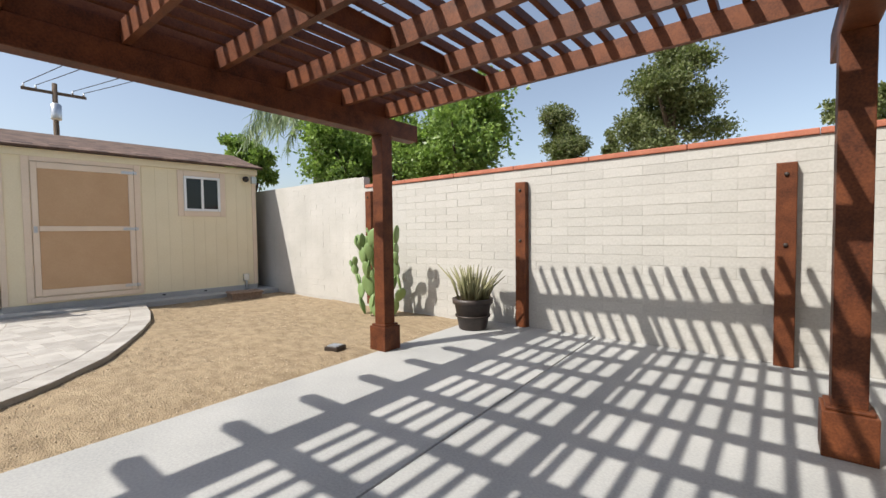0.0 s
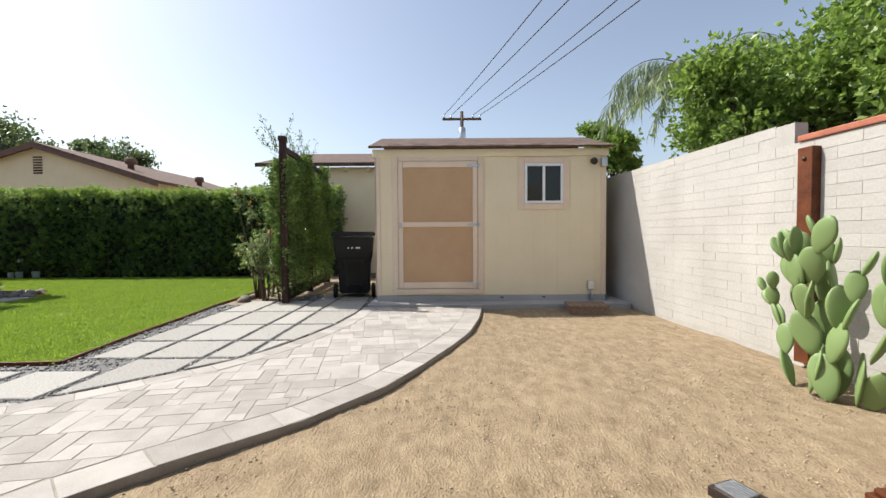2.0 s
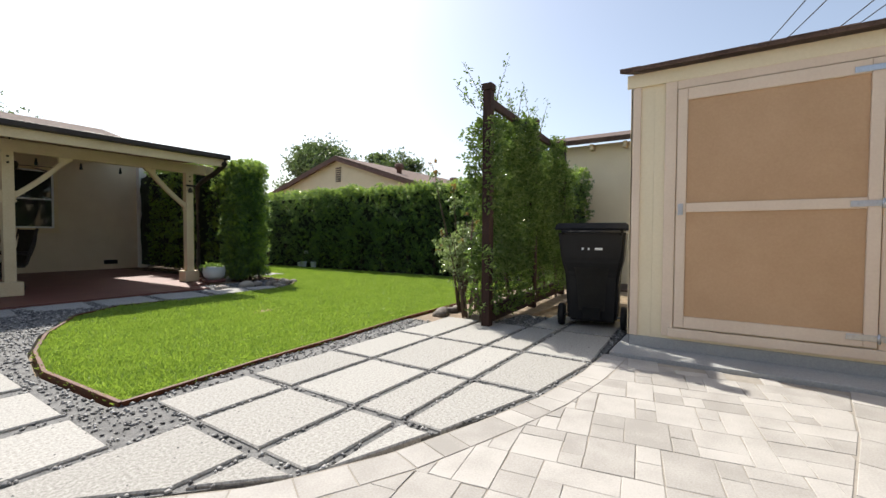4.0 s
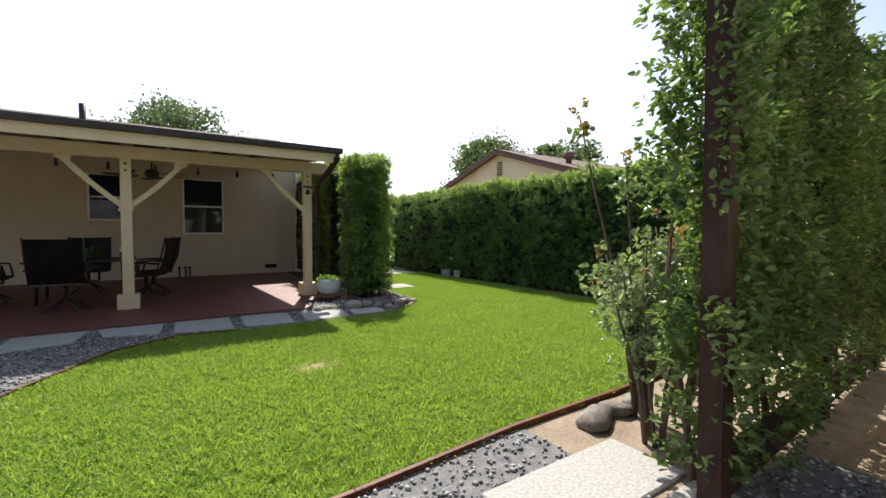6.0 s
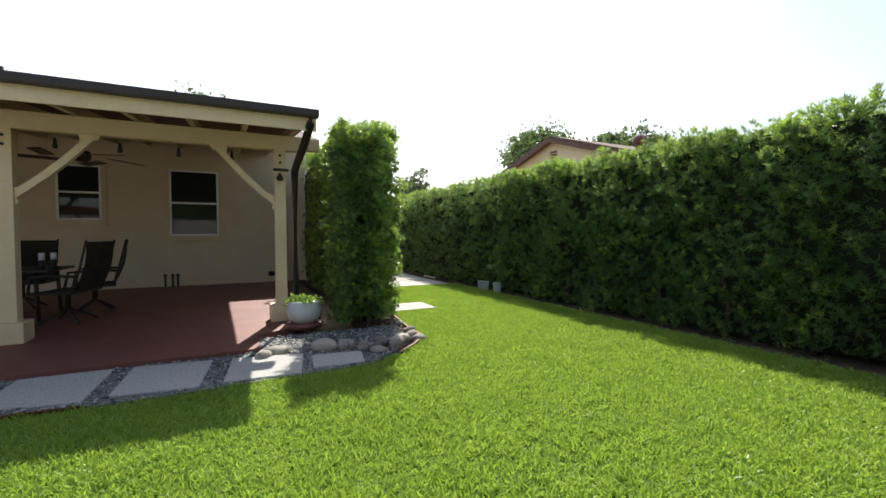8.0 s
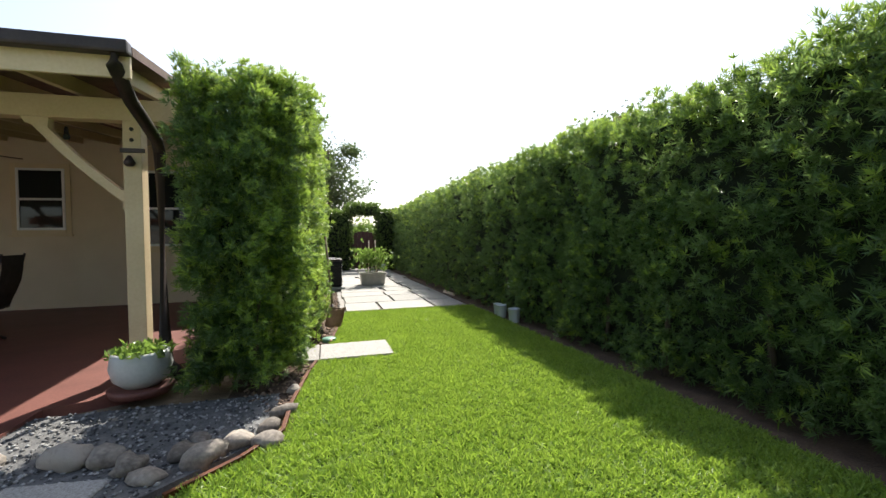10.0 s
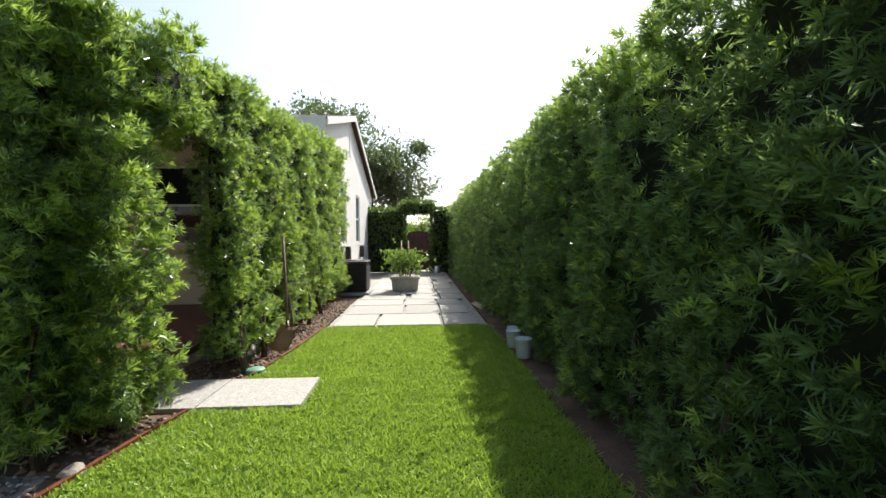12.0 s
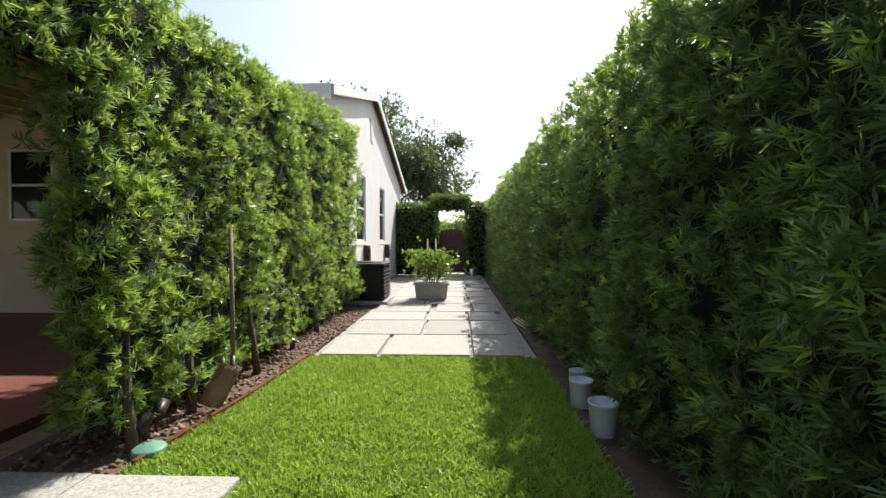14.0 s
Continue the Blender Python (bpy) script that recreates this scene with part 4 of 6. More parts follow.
def trunks(parent, rng, x, ys, h=1.6):
    for y in ys:
        a = rng.uniform(-0.06, 0.06, 4)
        part("trunk", tube([(x + a[0], y, -0.05), (x + a[1], y + a[2], h * 0.5), (x + a[3], y, h)], [0.035, 0.028, 0.02], 7), M_BARK, parent)


def hedges():
    rng = np.random.default_rng(21)
    west = thing("hedge", "tall clipped dark green fern-pine hedge along the lawn", "hedge")
    rough_core("shade_core", -13.75, -12.8, -21.5, -0.75, -0.02, 2.3, west, amp=0.1)
    trunks(west, rng, -12.68, np.arange(-13.5, 0.5, 0.9), 0.7)
    n_f = [((-13.8, -12.53, -9.5, -7.0, 0.04, 2.5), "et"), ((-13.8, -12.53, -7.0, -3.2, 0.04, 2.43), "et")]
    hedge_leaves("near", west, rng, n_f, 850, 0.074, 0.0092, 18)
    hedge_leaves("mid", west, rng, [((-13.8, -12.53, -14.0, -9.5, 0.04, 2.52), "et"), ((-13.8, -12.53, -3.2, -0.65, 0.04, 2.52), "etn")], 400, 0.09, 0.013, 13)
    hedge_leaves("far", west, rng, [((-13.8, -12.53, -21.5, -14.0, 0.04, 2.52), "et")], 210, 0.12, 0.022, 10)
    # column by the covered patio, doorway, and the long piece beyond
    col = thing("hedge", "tall clipped fern-pine hedge column beside the patio post", "hedge")
    rough_core("shade_core", -9.06, -8.82, -7.5, -7.14, 0.2, 2.35, col, amp=0.04)
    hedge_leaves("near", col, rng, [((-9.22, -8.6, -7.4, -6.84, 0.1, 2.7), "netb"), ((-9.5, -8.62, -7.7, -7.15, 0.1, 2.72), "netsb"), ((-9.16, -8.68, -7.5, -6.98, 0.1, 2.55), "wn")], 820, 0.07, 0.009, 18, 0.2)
    # sunlit west face: its brightness comes from a bigger share of lighter leaves
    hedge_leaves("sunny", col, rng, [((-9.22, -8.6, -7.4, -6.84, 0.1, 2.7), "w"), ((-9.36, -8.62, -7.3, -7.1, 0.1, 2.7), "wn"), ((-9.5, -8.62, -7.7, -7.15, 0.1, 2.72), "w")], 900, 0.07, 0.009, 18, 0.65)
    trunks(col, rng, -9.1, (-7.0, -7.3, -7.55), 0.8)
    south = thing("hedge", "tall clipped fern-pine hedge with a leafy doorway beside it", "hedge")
    rough_core("shade_core", -9.5, -9.36, -9.7, -8.62, 0.12, 2.72, south, amp=0.03)
    rough_core("shade_core", -9.5, -9.08, -13.0, -9.65, 0.12, 2.8, south, amp=0.05)
    rough_core("shade_core", -9.52, -9.4, -14.05, -12.95, 0.2, 3.05, south, amp=0.04)
    rough_core("shade_core", -9.4, -9.05, -8.8, -7.72, 2.26, 2.62, south, amp=0.03)
    # sunlit look put in here too, by the lighter leaf share
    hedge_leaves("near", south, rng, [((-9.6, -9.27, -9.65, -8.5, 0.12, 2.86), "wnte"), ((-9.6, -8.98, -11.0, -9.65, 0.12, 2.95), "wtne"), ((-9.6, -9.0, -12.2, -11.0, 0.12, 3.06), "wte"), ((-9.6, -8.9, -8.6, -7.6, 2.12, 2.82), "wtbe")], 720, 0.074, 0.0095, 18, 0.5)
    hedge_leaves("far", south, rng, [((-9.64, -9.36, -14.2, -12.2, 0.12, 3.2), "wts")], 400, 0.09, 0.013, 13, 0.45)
    trunks(south, rng, -9.58, (-8.7, -9.3, -10.2, -11.1, -12.0), 0.7)


hedges()

# ---- side yard: slabs, air conditioner, planter, arch and gate ----
side_walk = setting(new("side_walk"), "pale concrete stepping slabs in gravel by the house", "paving")
setting(part("side_gravel", prism([(-12.36, -24), (-9.3, -24), (-9.3, -14.2), (-9.93, -14.2), (-9.93, -10.78), (-12.36, -10.78)], -0.2, -0.04), surface("side_gravel", (0.2, 0.18, 0.16), (0.42, 0.4, 0.37), 0.9, 10, 90, 0.7, 0.015)), "grey gravel between the side yard slabs", "gravel")
rw = random.Random(17)
y = -10.8
while y > -22.0:
    d = rw.choice((0.75, 0.85, 0.95))
    x = -10.0 - rw.uniform(0, 0.1)
    for w in rw.choice(((0.85, 0.75, 0.5), (0.6, 0.95, 0.5), (0.95, 0.6, 0.45))):
        part("slab", solid(x - w, x, y - d, y, -0.08, 0.004, 0.008), M_AGG, side_walk)
        x -= w + rw.choice((0.03, 0.05, 0.12))
    y -= d + 0.04
for x0, x1, y0, y1 in ((-10.4, -9.62, -8.43, -7.77), (-9.61, -8.75, -8.44, -7.76)):
    part("slab", solid(x0, x1, y0, y1, -0.08, 0.008, 0.01), M_AGG, side_walk)

ac = thing("air_conditioner", "black louvred outdoor air conditioner unit on the side path", "air conditioner", at=(-9.72, -14.75, 0.0))
part("casing", solid(-0.38, 0.36, -0.38, 0.38, 0.06, 0.72, 0.05), M_BLACK, ac)
part("base_pad", solid(-0.45, 0.43, -0.45, 0.45, -0.02, 0.058, 0.02), M_CONC, ac)
part("top_lid", solid(-0.4, 0.38, -0.4, 0.4, 0.722, 0.78, 0.03), M_DARKMETAL, ac)
part("fan_grille", turned([(0.28, 0.782), (0.26, 0.8), (0.05, 0.81)], 24), M_BLACK, ac)
for k in range(8):
    part("louvre", solid(-0.395, 0.375, -0.395, 0.395, 0.12 + 0.07 * k, 0.145 + 0.07 * k, 0.01), M_BLACK, ac)
for yy, zz in ((-14.6, 0.9), (-17.4, 0.9)):
    mt = thing("meter_box", "small dark utility box fixed to the white stucco wall", "utility box", at=(HX - 0.06, yy - 1.6, zz))
    part("box_body", solid(-0.05, 0.05, -0.14, 0.14, -0.2, 0.2, 0.01), M_DARKMETAL, mt)
    part("box_cover", solid(-0.064, -0.051, -0.11, 0.11, -0.16, 0.16, 0.004), M_BLACK, mt)


def leaf_part(name, parent, quads, material, label=""):
    ob = new(name, quads_mesh(name, quads, material))
    ob.parent = parent
    if label:
        ob["label"] = label
    return ob


planter = thing("planter_box", "weathered grey concrete planter with a staked leafy shrub", "planter", at=(-10.97, -15.2, 0.0))
bm = bmesh.new()
box(bm, -0.34, 0.34, -0.27, 0.27, 0.0, 0.3)
for v in bm.verts:
    if v.co.z < 0.1:
        v.co.x *= 0.9
        v.co.y *= 0.9
bmesh.ops.bevel(bm, geom=bm.edges[:], offset=0.02, segments=2, affect="EDGES")
part("trough", bm, surface("old_stone", (0.34, 0.31, 0.26), (0.54, 0.5, 0.43), 0.95, 6, 50, 0.5, 0.01), planter)
part("rim", solid(-0.37, 0.37, -0.3, 0.3, 0.301, 0.35, 0.02), surface("old_stone_rim", (0.36, 0.33, 0.28), (0.56, 0.52, 0.45), 0.95, 6, 50, 0.5, 0.01), planter)
rngq = np.random.default_rng(31)
for dx in (-0.12, 0.12):
    part("stake", tube([(dx, 0, 0.2), (dx * 0.7, 0.03, 1.25)], 0.013), M_TRIM, planter)
for k in range(7):
    a = rngq.uniform(-0.3, 0.3, 3)
    part("stem", tube([(a[0] * 0.3, a[1] * 0.3, 0.3), (a[0] * 0.8, a[1] * 0.6, 0.6), (a[0] * 1.2, a[1], 0.85 + a[2] * 0.4)], [0.012, 0.009, 0.005], 6), M_BARK, planter)
p = rngq.normal(size=(330, 3)) * np.array([0.2, 0.17, 0.14]) + np.array([0, 0, 0.74])
leaf_part("foliage", planter, leaves(rngq, p, unit(p - np.array([0, 0, 0.4])), 0.09, 0.045, 0.7, 5), M_TREE)


def bucket(x, y, r=0.085, h=0.2, tilt=0.0, name="bucket", label="small pale blue-white plastic bucket on the soil", group="buckets under the hedge"):
    b = thing(name, label, name, group, (x, y, -0.03))
    bm = turned([(r * 0.82, 0.0), (r * 0.86, 0.004), (r, h - 0.012), (r * 1.05, h - 0.01), (r * 1.05, h), (r * 0.96, h), (r * 0.8, 0.02)], 22)
    part("shell", bm, M_BUCKET, b)
    part("soil_fill", turned([(r * 0.86, h * 0.55), (r * 0.86, h * 0.56)], 18), M_SOIL, b)
    return b


bucket(-12.45, -9.06, 0.092, 0.21)
bucket(-12.44, -9.52)
bucket(-12.5, -9.82, 0.07, 0.18)
sign_t = thing("tree_label", "white plastic band round a hedge trunk", "label", at=(-12.72, -9.75, 0.42))
part("band", turned([(0.06, 0), (0.06, 0.1)], 16), M_WHITE, sign_t)

shovel = thing("shovel", "rusty steel spade leaning in the hedge bed", "shovel", at=(-9.79, -9.3, -0.03))
part("handle", tube([(0.0, -0.2, 0.2), (0.04, -0.27, 0.75), (0.09, -0.35, 1.35)], [0.018, 0.016, 0.015]), M_OLDWOOD, shovel)
part("socket", tube([(-0.02, -0.16, 0.15), (0.015, -0.22, 0.36)], [0.026, 0.02], 10), M_DARKMETAL, shovel)
bm = bmesh.new()
g = [[bm.verts.new((0.125 * (u / 2 - 1) * (1 - 0.1 * (v == 5)), 0.06 + 0.022 * abs(u / 2 - 1) ** 2 + 0.045 * (v - 5) * -0.4, 0.3 - 0.058 * v)) for u in range(5)] for v in range(6)]
for v in range(5):
    for u in range(4):
        bm.faces.new((g[v][u], g[v][u + 1], g[v + 1][u + 1], g[v + 1][u]))
for f in bm.faces:
    f.smooth = True
bmesh.ops.solidify(bm, geom=bm.faces[:], thickness=0.004)
part("blade", bm, surface("rusty_steel", (0.26, 0.17, 0.11), (0.5, 0.36, 0.26), 0.6, 6, 60, 0.3, metal=0.2), shovel).matrix_basis = pose(0, 0.06, 0.0, 0, 0, -24) @ pose(0, 0, 0.02, 54, 0, 0)


def garden_light(x, y):
    l = thing("garden_light", "small dark bronze garden spotlight on a stake", "garden light", "spotlights in the bed", (x, y, -0.02))
    part("stake", tube([(0, 0, 0), (0, 0, 0.1)], 0.01), M_DARKMETAL, l)
    part("lamp_head", turned([(0.035, 0), (0.045, 0.05), (0.05, 0.12), (0.04, 0.125)], 14), M_DARKMETAL, l).matrix_basis = pose(0, 0, 0.1, 60, 0, 20)


garden_light(-9.62, -8.75)
garden_light(-9.58, -8.95)
valve = thing("valve_lid", "green round irrigation valve lid beside the bed", "valve lid", at=(-9.72, -8.7, 0.0))
part("lid", turned([(0.09, -0.03), (0.09, 0.01), (0.08, 0.02)], 18), surface("green_plastic", (0.08, 0.22, 0.15), (0.14, 0.32, 0.23), 0.5), valve)

# arch of creeper with a brown gate at the end of the side yard
arch = thing("leafy_arch", "creeper-covered arch over the side gate", "arch")
GY = -21.5
rgl = np.random.default_rng(44)
for x0, x1, z0, z1 in ((-10.75, -9.2, 0.0, 2.45), (-12.8, -11.85, 0.0, 2.5), (-11.95, -10.65, 2.35, 2.75)):
    rough_core("shade_core", x0 + 0.08, x1 - 0.08, GY - 0.3, GY + 0.2, z0, z1 - 0.08, arch, amp=0.06)
    p, w = face_points(rgl, 260, x0, x1, GY - 0.35, GY + 0.28, z0 + 0.05, z1, "nteb" if z0 > 1 else "ntew")
    p += rgl.normal(size=p.shape) * 0.05
    leaf_part("foliage", arch, leaves(rgl, p, unit(w + [0, 0, 0.4]), 0.08, 0.04, 0.8, 6), M_VINE)
gate = thing("gate", "dark brown arched wooden garden gate, closed", "gate", at=(-11.28, GY - 0.1, 0))
GATE = surface("gate_wood", (0.05, 0.016, 0.012), (0.11, 0.04, 0.03), 0.55, 4, 40, 0.3)
part("backing", solid(-0.56, 0.56, -0.03, -0.021, 0.06, 1.42), GATE, gate)
for k in range(7):
    x = -0.56 + 0.16 * k
    h = 1.45 + 0.18 * math.cos((x + 0.08) * 2.3)
    part("board", solid(x + 0.003, x + 0.157, -0.02, 0.02, 0.06, h, 0.004), GATE, gate)
for z in (0.35, 1.15):
    part("rail", solid(-0.56, 0.56, 0.021, 0.05, z, z + 0.1, 0.006), GATE, gate)
for x in (-0.64, 0.58):
    part("gate_post", solid(x, x + 0.06, -0.05, 0.05, 0, 1.7, 0.006), GATE, gate)
can = thing("watering_can", "pale metal watering can beside the gate", "watering can", at=(-12.0, -20.6, 0))
part("can_body", turned([(0.11, 0.0), (0.12, 0.02), (0.1, 0.26), (0.09, 0.27)], 18), M_STEEL, can)
part("spout", tube([(0.1, 0, 0.06), (0.22, 0, 0.2), (0.3, 0, 0.3)], [0.02, 0.015, 0.012]), M_STEEL, can)
part("can_handle", tube([(-0.1, 0, 0.06), (-0.2, 0, 0.14), (-0.16, 0, 0.28), (-0.05, 0, 0.32)], 0.009), M_STEEL, can)
for k in range(3):
    st = thing("garden_cane", "short pale cane lying on the soil strip", "cane", "canes on the soil", (-12.46 - 0.05 * k, -12.2 - 0.12 * k, -0.01))
    part("rod", tube([(0, 0, 0.0), (0.12, -0.5, 0.03)], 0.012), M_TRIM, st)

# ---- rocks and pots by the covered patio ----
def rock(x, y, s, seed, z=-0.03):
    bm = bmesh.new()
    bmesh.ops.create_icosphere(bm, subdivisions=2, radius=1.0)
    rr = random.Random(seed)
    sx, sy, sz = s * rr.uniform(0.9, 1.4), s * rr.uniform(0.7, 1.0), s * rr.uniform(0.5, 0.75)
    for v in bm.verts:
        v.co *= 1 + 0.45 * noise.noise(v.co * 1.1 + Vector((seed * 1.7, 0, 0))) + 0.12 * noise.noise(v.co * 3.0 + Vector((seed, 5, 0)))
        v.co = Vector((v.co.x * sx, v.co.y * sy, v.co.z * sz))
    for f in bm.faces:
        f.smooth = True
    ob = part("rock", bm, M_ROCK)
    ob.matrix_basis = pose(x, y, z + sz * 0.6, 0, 0, rr.uniform(0, 180))
    tagged(ob, "uneven tan field rock at the bed's edge", "rock", "rocks by the patio")


for k, (x, y, s) in enumerate(((-9.32, -5.98, 0.1), (-9.15, -6.02, 0.09), (-9.0, -5.85, 0.1), (-8.85, -5.95, 0.09), (-8.75, -5.72, 0.08), (-8.62, -5.85, 0.1), (-9.3, -6.2, 0.09), (-8.45, -6.0, 0.1), (-8.25, -6.05, 0.12), (-8.9, -6.15, 0.08), (-9.38, -6.45, 0.08), (-7.75, -6.12, 0.12), (-7.62, -5.98, 0.09), (-9.42, -6.9, 0.07), (-7.95, -1.08, 0.13), (-8.2, -1.1, 0.11), (-8.45, -1.12, 0.09))):
    rock(x, y, s, 60 + k)

pot = thing("plant_pot", "white glazed round pot with a low green plant on a saucer", "plant pot", at=(-8.2, -7.2, 0.042))
part("saucer", turned([(0.22, -0.03), (0.24, 0.03), (0.22, 0.035)], 24), M_REDFLOOR, pot)
part("bowl", turned([(0.13, 0.036), (0.2, 0.1), (0.225, 0.2), (0.21, 0.3), (0.2, 0.32), (0.185, 0.32), (0.18, 0.27)], 28), M_WHITEPOT, pot)
part("potting_soil", turned([(0.184, 0.268), (0.18, 0.275)], 20), M_SOIL, pot)
p = rngq.normal(size=(150, 3)) * np.array([0.09, 0.09, 0.02]) + np.array([0, 0, 0.3])
leaf_part("foliage", pot, leaves(rngq, p, np.tile([0, 0, 1.0], (150, 1)), 0.07, 0.03, 0.8, 4), M_TREE)

# snake plant in a dark barrel pot on the concrete
barrel = thing("plant_pot", "dark brown tapered pot with spiky succulents on concrete", "plant pot", at=(-1.68, 5.28, 0.0))
part("tub", turned([(0.16, 0.0), (0.17, 0.01), (0.22, 0.3), (0.245, 0.31), (0.25, 0.37), (0.225, 0.375), (0.21, 0.33)], 28), surface("dark_clay", (0.02, 0.014, 0.012), (0.05, 0.035, 0.03), 0.5, 5, 40, 0.1), barrel)
part("tub_band", turned([(0.203, 0.15), (0.215, 0.155), (0.217, 0.17), (0.206, 0.175)], 28, cap=False), M_DARKMETAL, barrel)
part("potting_soil", turned([(0.21, 0.33), (0.205, 0.335)], 20), M_SOIL, barrel)
SPIKE = leafy("succulent_spike", (0.16, 0.17, 0.08), (0.36, 0.33, 0.18), 0.55, 0.1)
rs2 = random.Random(8)
for k in range(90):
    a, d = rs2.uniform(0, 6.28), rs2.uniform(0, 0.17)
    x, y, l, o = d * math.cos(a), d * math.sin(a), rs2.uniform(0.2, 0.46), rs2.uniform(0.4, 1.5)
    part("spike", tube([(x, y, 0.32), (x * (1 + o * 0.5), y * (1 + o * 0.5), 0.32 + l * 0.6), (x * (1 + o * 1.3), y * (1 + o * 1.3), 0.32 + l)], [0.014, 0.013, 0.003], 5), SPIKE, barrel)

# prickly pear against the wall
cactus = thing("cactus", "tall prickly pear cactus with broad pads by the wall", "cactus", at=(-3.5, 5.25, -0.06))
rc = random.Random(14)


def pad(base, way, size, depth):
    bm = bmesh.new()
    bmesh.ops.create_uvsphere(bm, u_segments=14, v_segments=10, radius=1.0)
    for v in bm.verts:
        taper = 0.72 + 0.28 * min(1, (v.co.z + 1) / 1.1)
        v.co = Vector((v.co.x * size * 0.42 * taper, v.co.y * 0.022, (v.co.z + 1) * size * 0.74))
        v.co.y += 0.012 * noise.noise(v.co * 6 + Vector((depth, size * 30, 0)))
    for f in bm.faces:
        f.smooth = True
    w = Vector(way).normalized()
    m = Matrix.Translation(base) @ w.to_track_quat("Z", "Y").to_matrix().to_4x4() @ Matrix.Rotation(rc.uniform(-1.4, 1.4), 4, "Z")
    part("pad", bm, M_CACTUS, cactus).matrix_basis = m
    tip = Vector(base) + w * size * 1.36
    if depth < 4:
        for k in range(1 if depth < 1 else rc.choice((1, 1, 2))):
            side = rc.uniform(-0.75, 0.75)
            pad(tip - w * size * 0.12 + Vector((side * size * 0.35, 0, 0)), w + Vector((side, rc.uniform(-0.3, 0.15), 0.35)), size * rc.uniform(0.78, 0.98), depth + 1)


for dx, wx, s in ((-0.2, -0.45, 0.2), (-0.12, -0.2, 0.24), (0.02, -0.05, 0.27), (0.2, 0.1, 0.26), (0.26, 0.4, 0.21), (-0.05, 0.25, 0.24), (0.12, -0.25, 0.23)):
    pad((dx, rc.uniform(-0.12, 0.12), 0.0), (wx, 0, 1.0), s, 0)

# drains, step and bin
def drain(x, y, w, d, turn):
    g = thing("drain_grate", "dark square drain grate set in the dirt", "drain", "yard drains", (x, y, -0.05), turn)
    part("rim", solid(-w / 2, w / 2, -d / 2, d / 2, 0.0, 0.045, 0.006), M_DARKMETAL, g)
    for k in range(7):
        part("bar", solid(-w / 2 + 0.02, w / 2 - 0.02, -d / 2 + 0.02 + (d - 0.04) * k / 7, -d / 2 + 0.02 + (d - 0.04) * (k + 0.55) / 7, 0.046, 0.056, 0.002), M_STEEL, g)


drain(-2.28, 3.73, 0.16, 0.16, 20)
drain(-1.98, 0.98, 0.2, 0.2, 35)
step = thing("wooden_step", "low brown wooden box step on the dirt", "step", at=(-6.85, 4.62, -0.06), turn=-6)
part("step_body", solid(-0.17, 0.2, -0.28, 0.26, 0.0, 0.11, 0.01), M_OLDWOOD, step)
part("step_top", solid(-0.19, 0.22, -0.3, 0.28, 0.111, 0.145, 0.008), M_OLDWOOD, step)

bin_ = thing("wheeled_bin", "black plastic wheeled rubbish bin with closed lid", "rubbish bin", at=(-8.4, 0.8, 0.0), turn=8)
bm = bmesh.new()
rings = []
for z, fx, hw in ((0.07, 0.2, 0.27), (0.62, 0.27, 0.29), (0.78, 0.33, 0.33), (1.12, 0.38, 0.36)):
    rings.append([bm.verts.new(v) for v in ((-0.36, -hw, z), (fx, -hw, z), (fx, hw, z), (-0.36, hw, z))])
for a, b in zip(rings, rings[1:]):
    for i in range(4):
        bm.faces.new((a[i], a[(i + 1) % 4], b[(i + 1) % 4], b[i]))
bm.faces.new(rings[0][::-1]), bm.faces.new(rings[-1])
bmesh.ops.bevel(bm, geom=bm.edges[:], offset=0.03, segments=3, affect="EDGES")
part("body", bm, M_BLACK, bin_)
bm = bmesh.new()
box(bm, -0.42, 0.43, -0.4, 0.4, 1.125, 1.2)
for v in bm.verts:
    if v.co.z > 1.16:
        v.co.x *= 0.92
        v.co.y *= 0.92
bmesh.ops.bevel(bm, geom=bm.edges[:], offset=0.015, segments=2, affect="EDGES")
part("lid", bm, M_BLACK, bin_)
bm = bmesh.new()
rings = [[bm.verts.new((fx, y, z)) for y in (-w, w)] for z, fx, w in ((0.2, 0.222, 0.14), (0.6, 0.273, 0.17), (0.7, 0.3, 0.19))]
for a, b in zip(rings, rings[1:]):
    bm.faces.new((a[0], a[1], b[1], b[0]))
bmesh.ops.solidify(bm, geom=bm.faces[:], thickness=-0.012)
part("front_panel", bm, surface("dull_plastic", (0.024, 0.022, 0.02), (0.042, 0.038, 0.034), 0.7), bin_, "duller raised front panel")
# Foot recess as a raised block, its shade painted in near-black.
part("foot_recess_shade", solid(0.19, 0.245, -0.1, 0.1, 0.1, 0.24, 0.012), surface("recess_shade_black", (0.003, 0.003, 0.003), (0.006, 0.006, 0.006), 0.9), bin_)
part("bin_handle", tube([(0.38, -0.3, 1.08), (0.46, -0.3, 1.1), (0.46, 0.3, 1.1), (0.38, 0.3, 1.08)], 0.016), M_BLACK, bin_)
for y, w in ((-0.1, 0.02), (-0.035, 0.02), (0.04, 0.08)):
    part("marking", solid(0.352, 0.364, y, y + w, 0.9, 0.925), M_WHITE, bin_, "plain white printed mark")
part("axle", tube([(0.16, -0.36, 0.13), (0.16, 0.36, 0.13)], 0.012), M_STEEL, bin_)
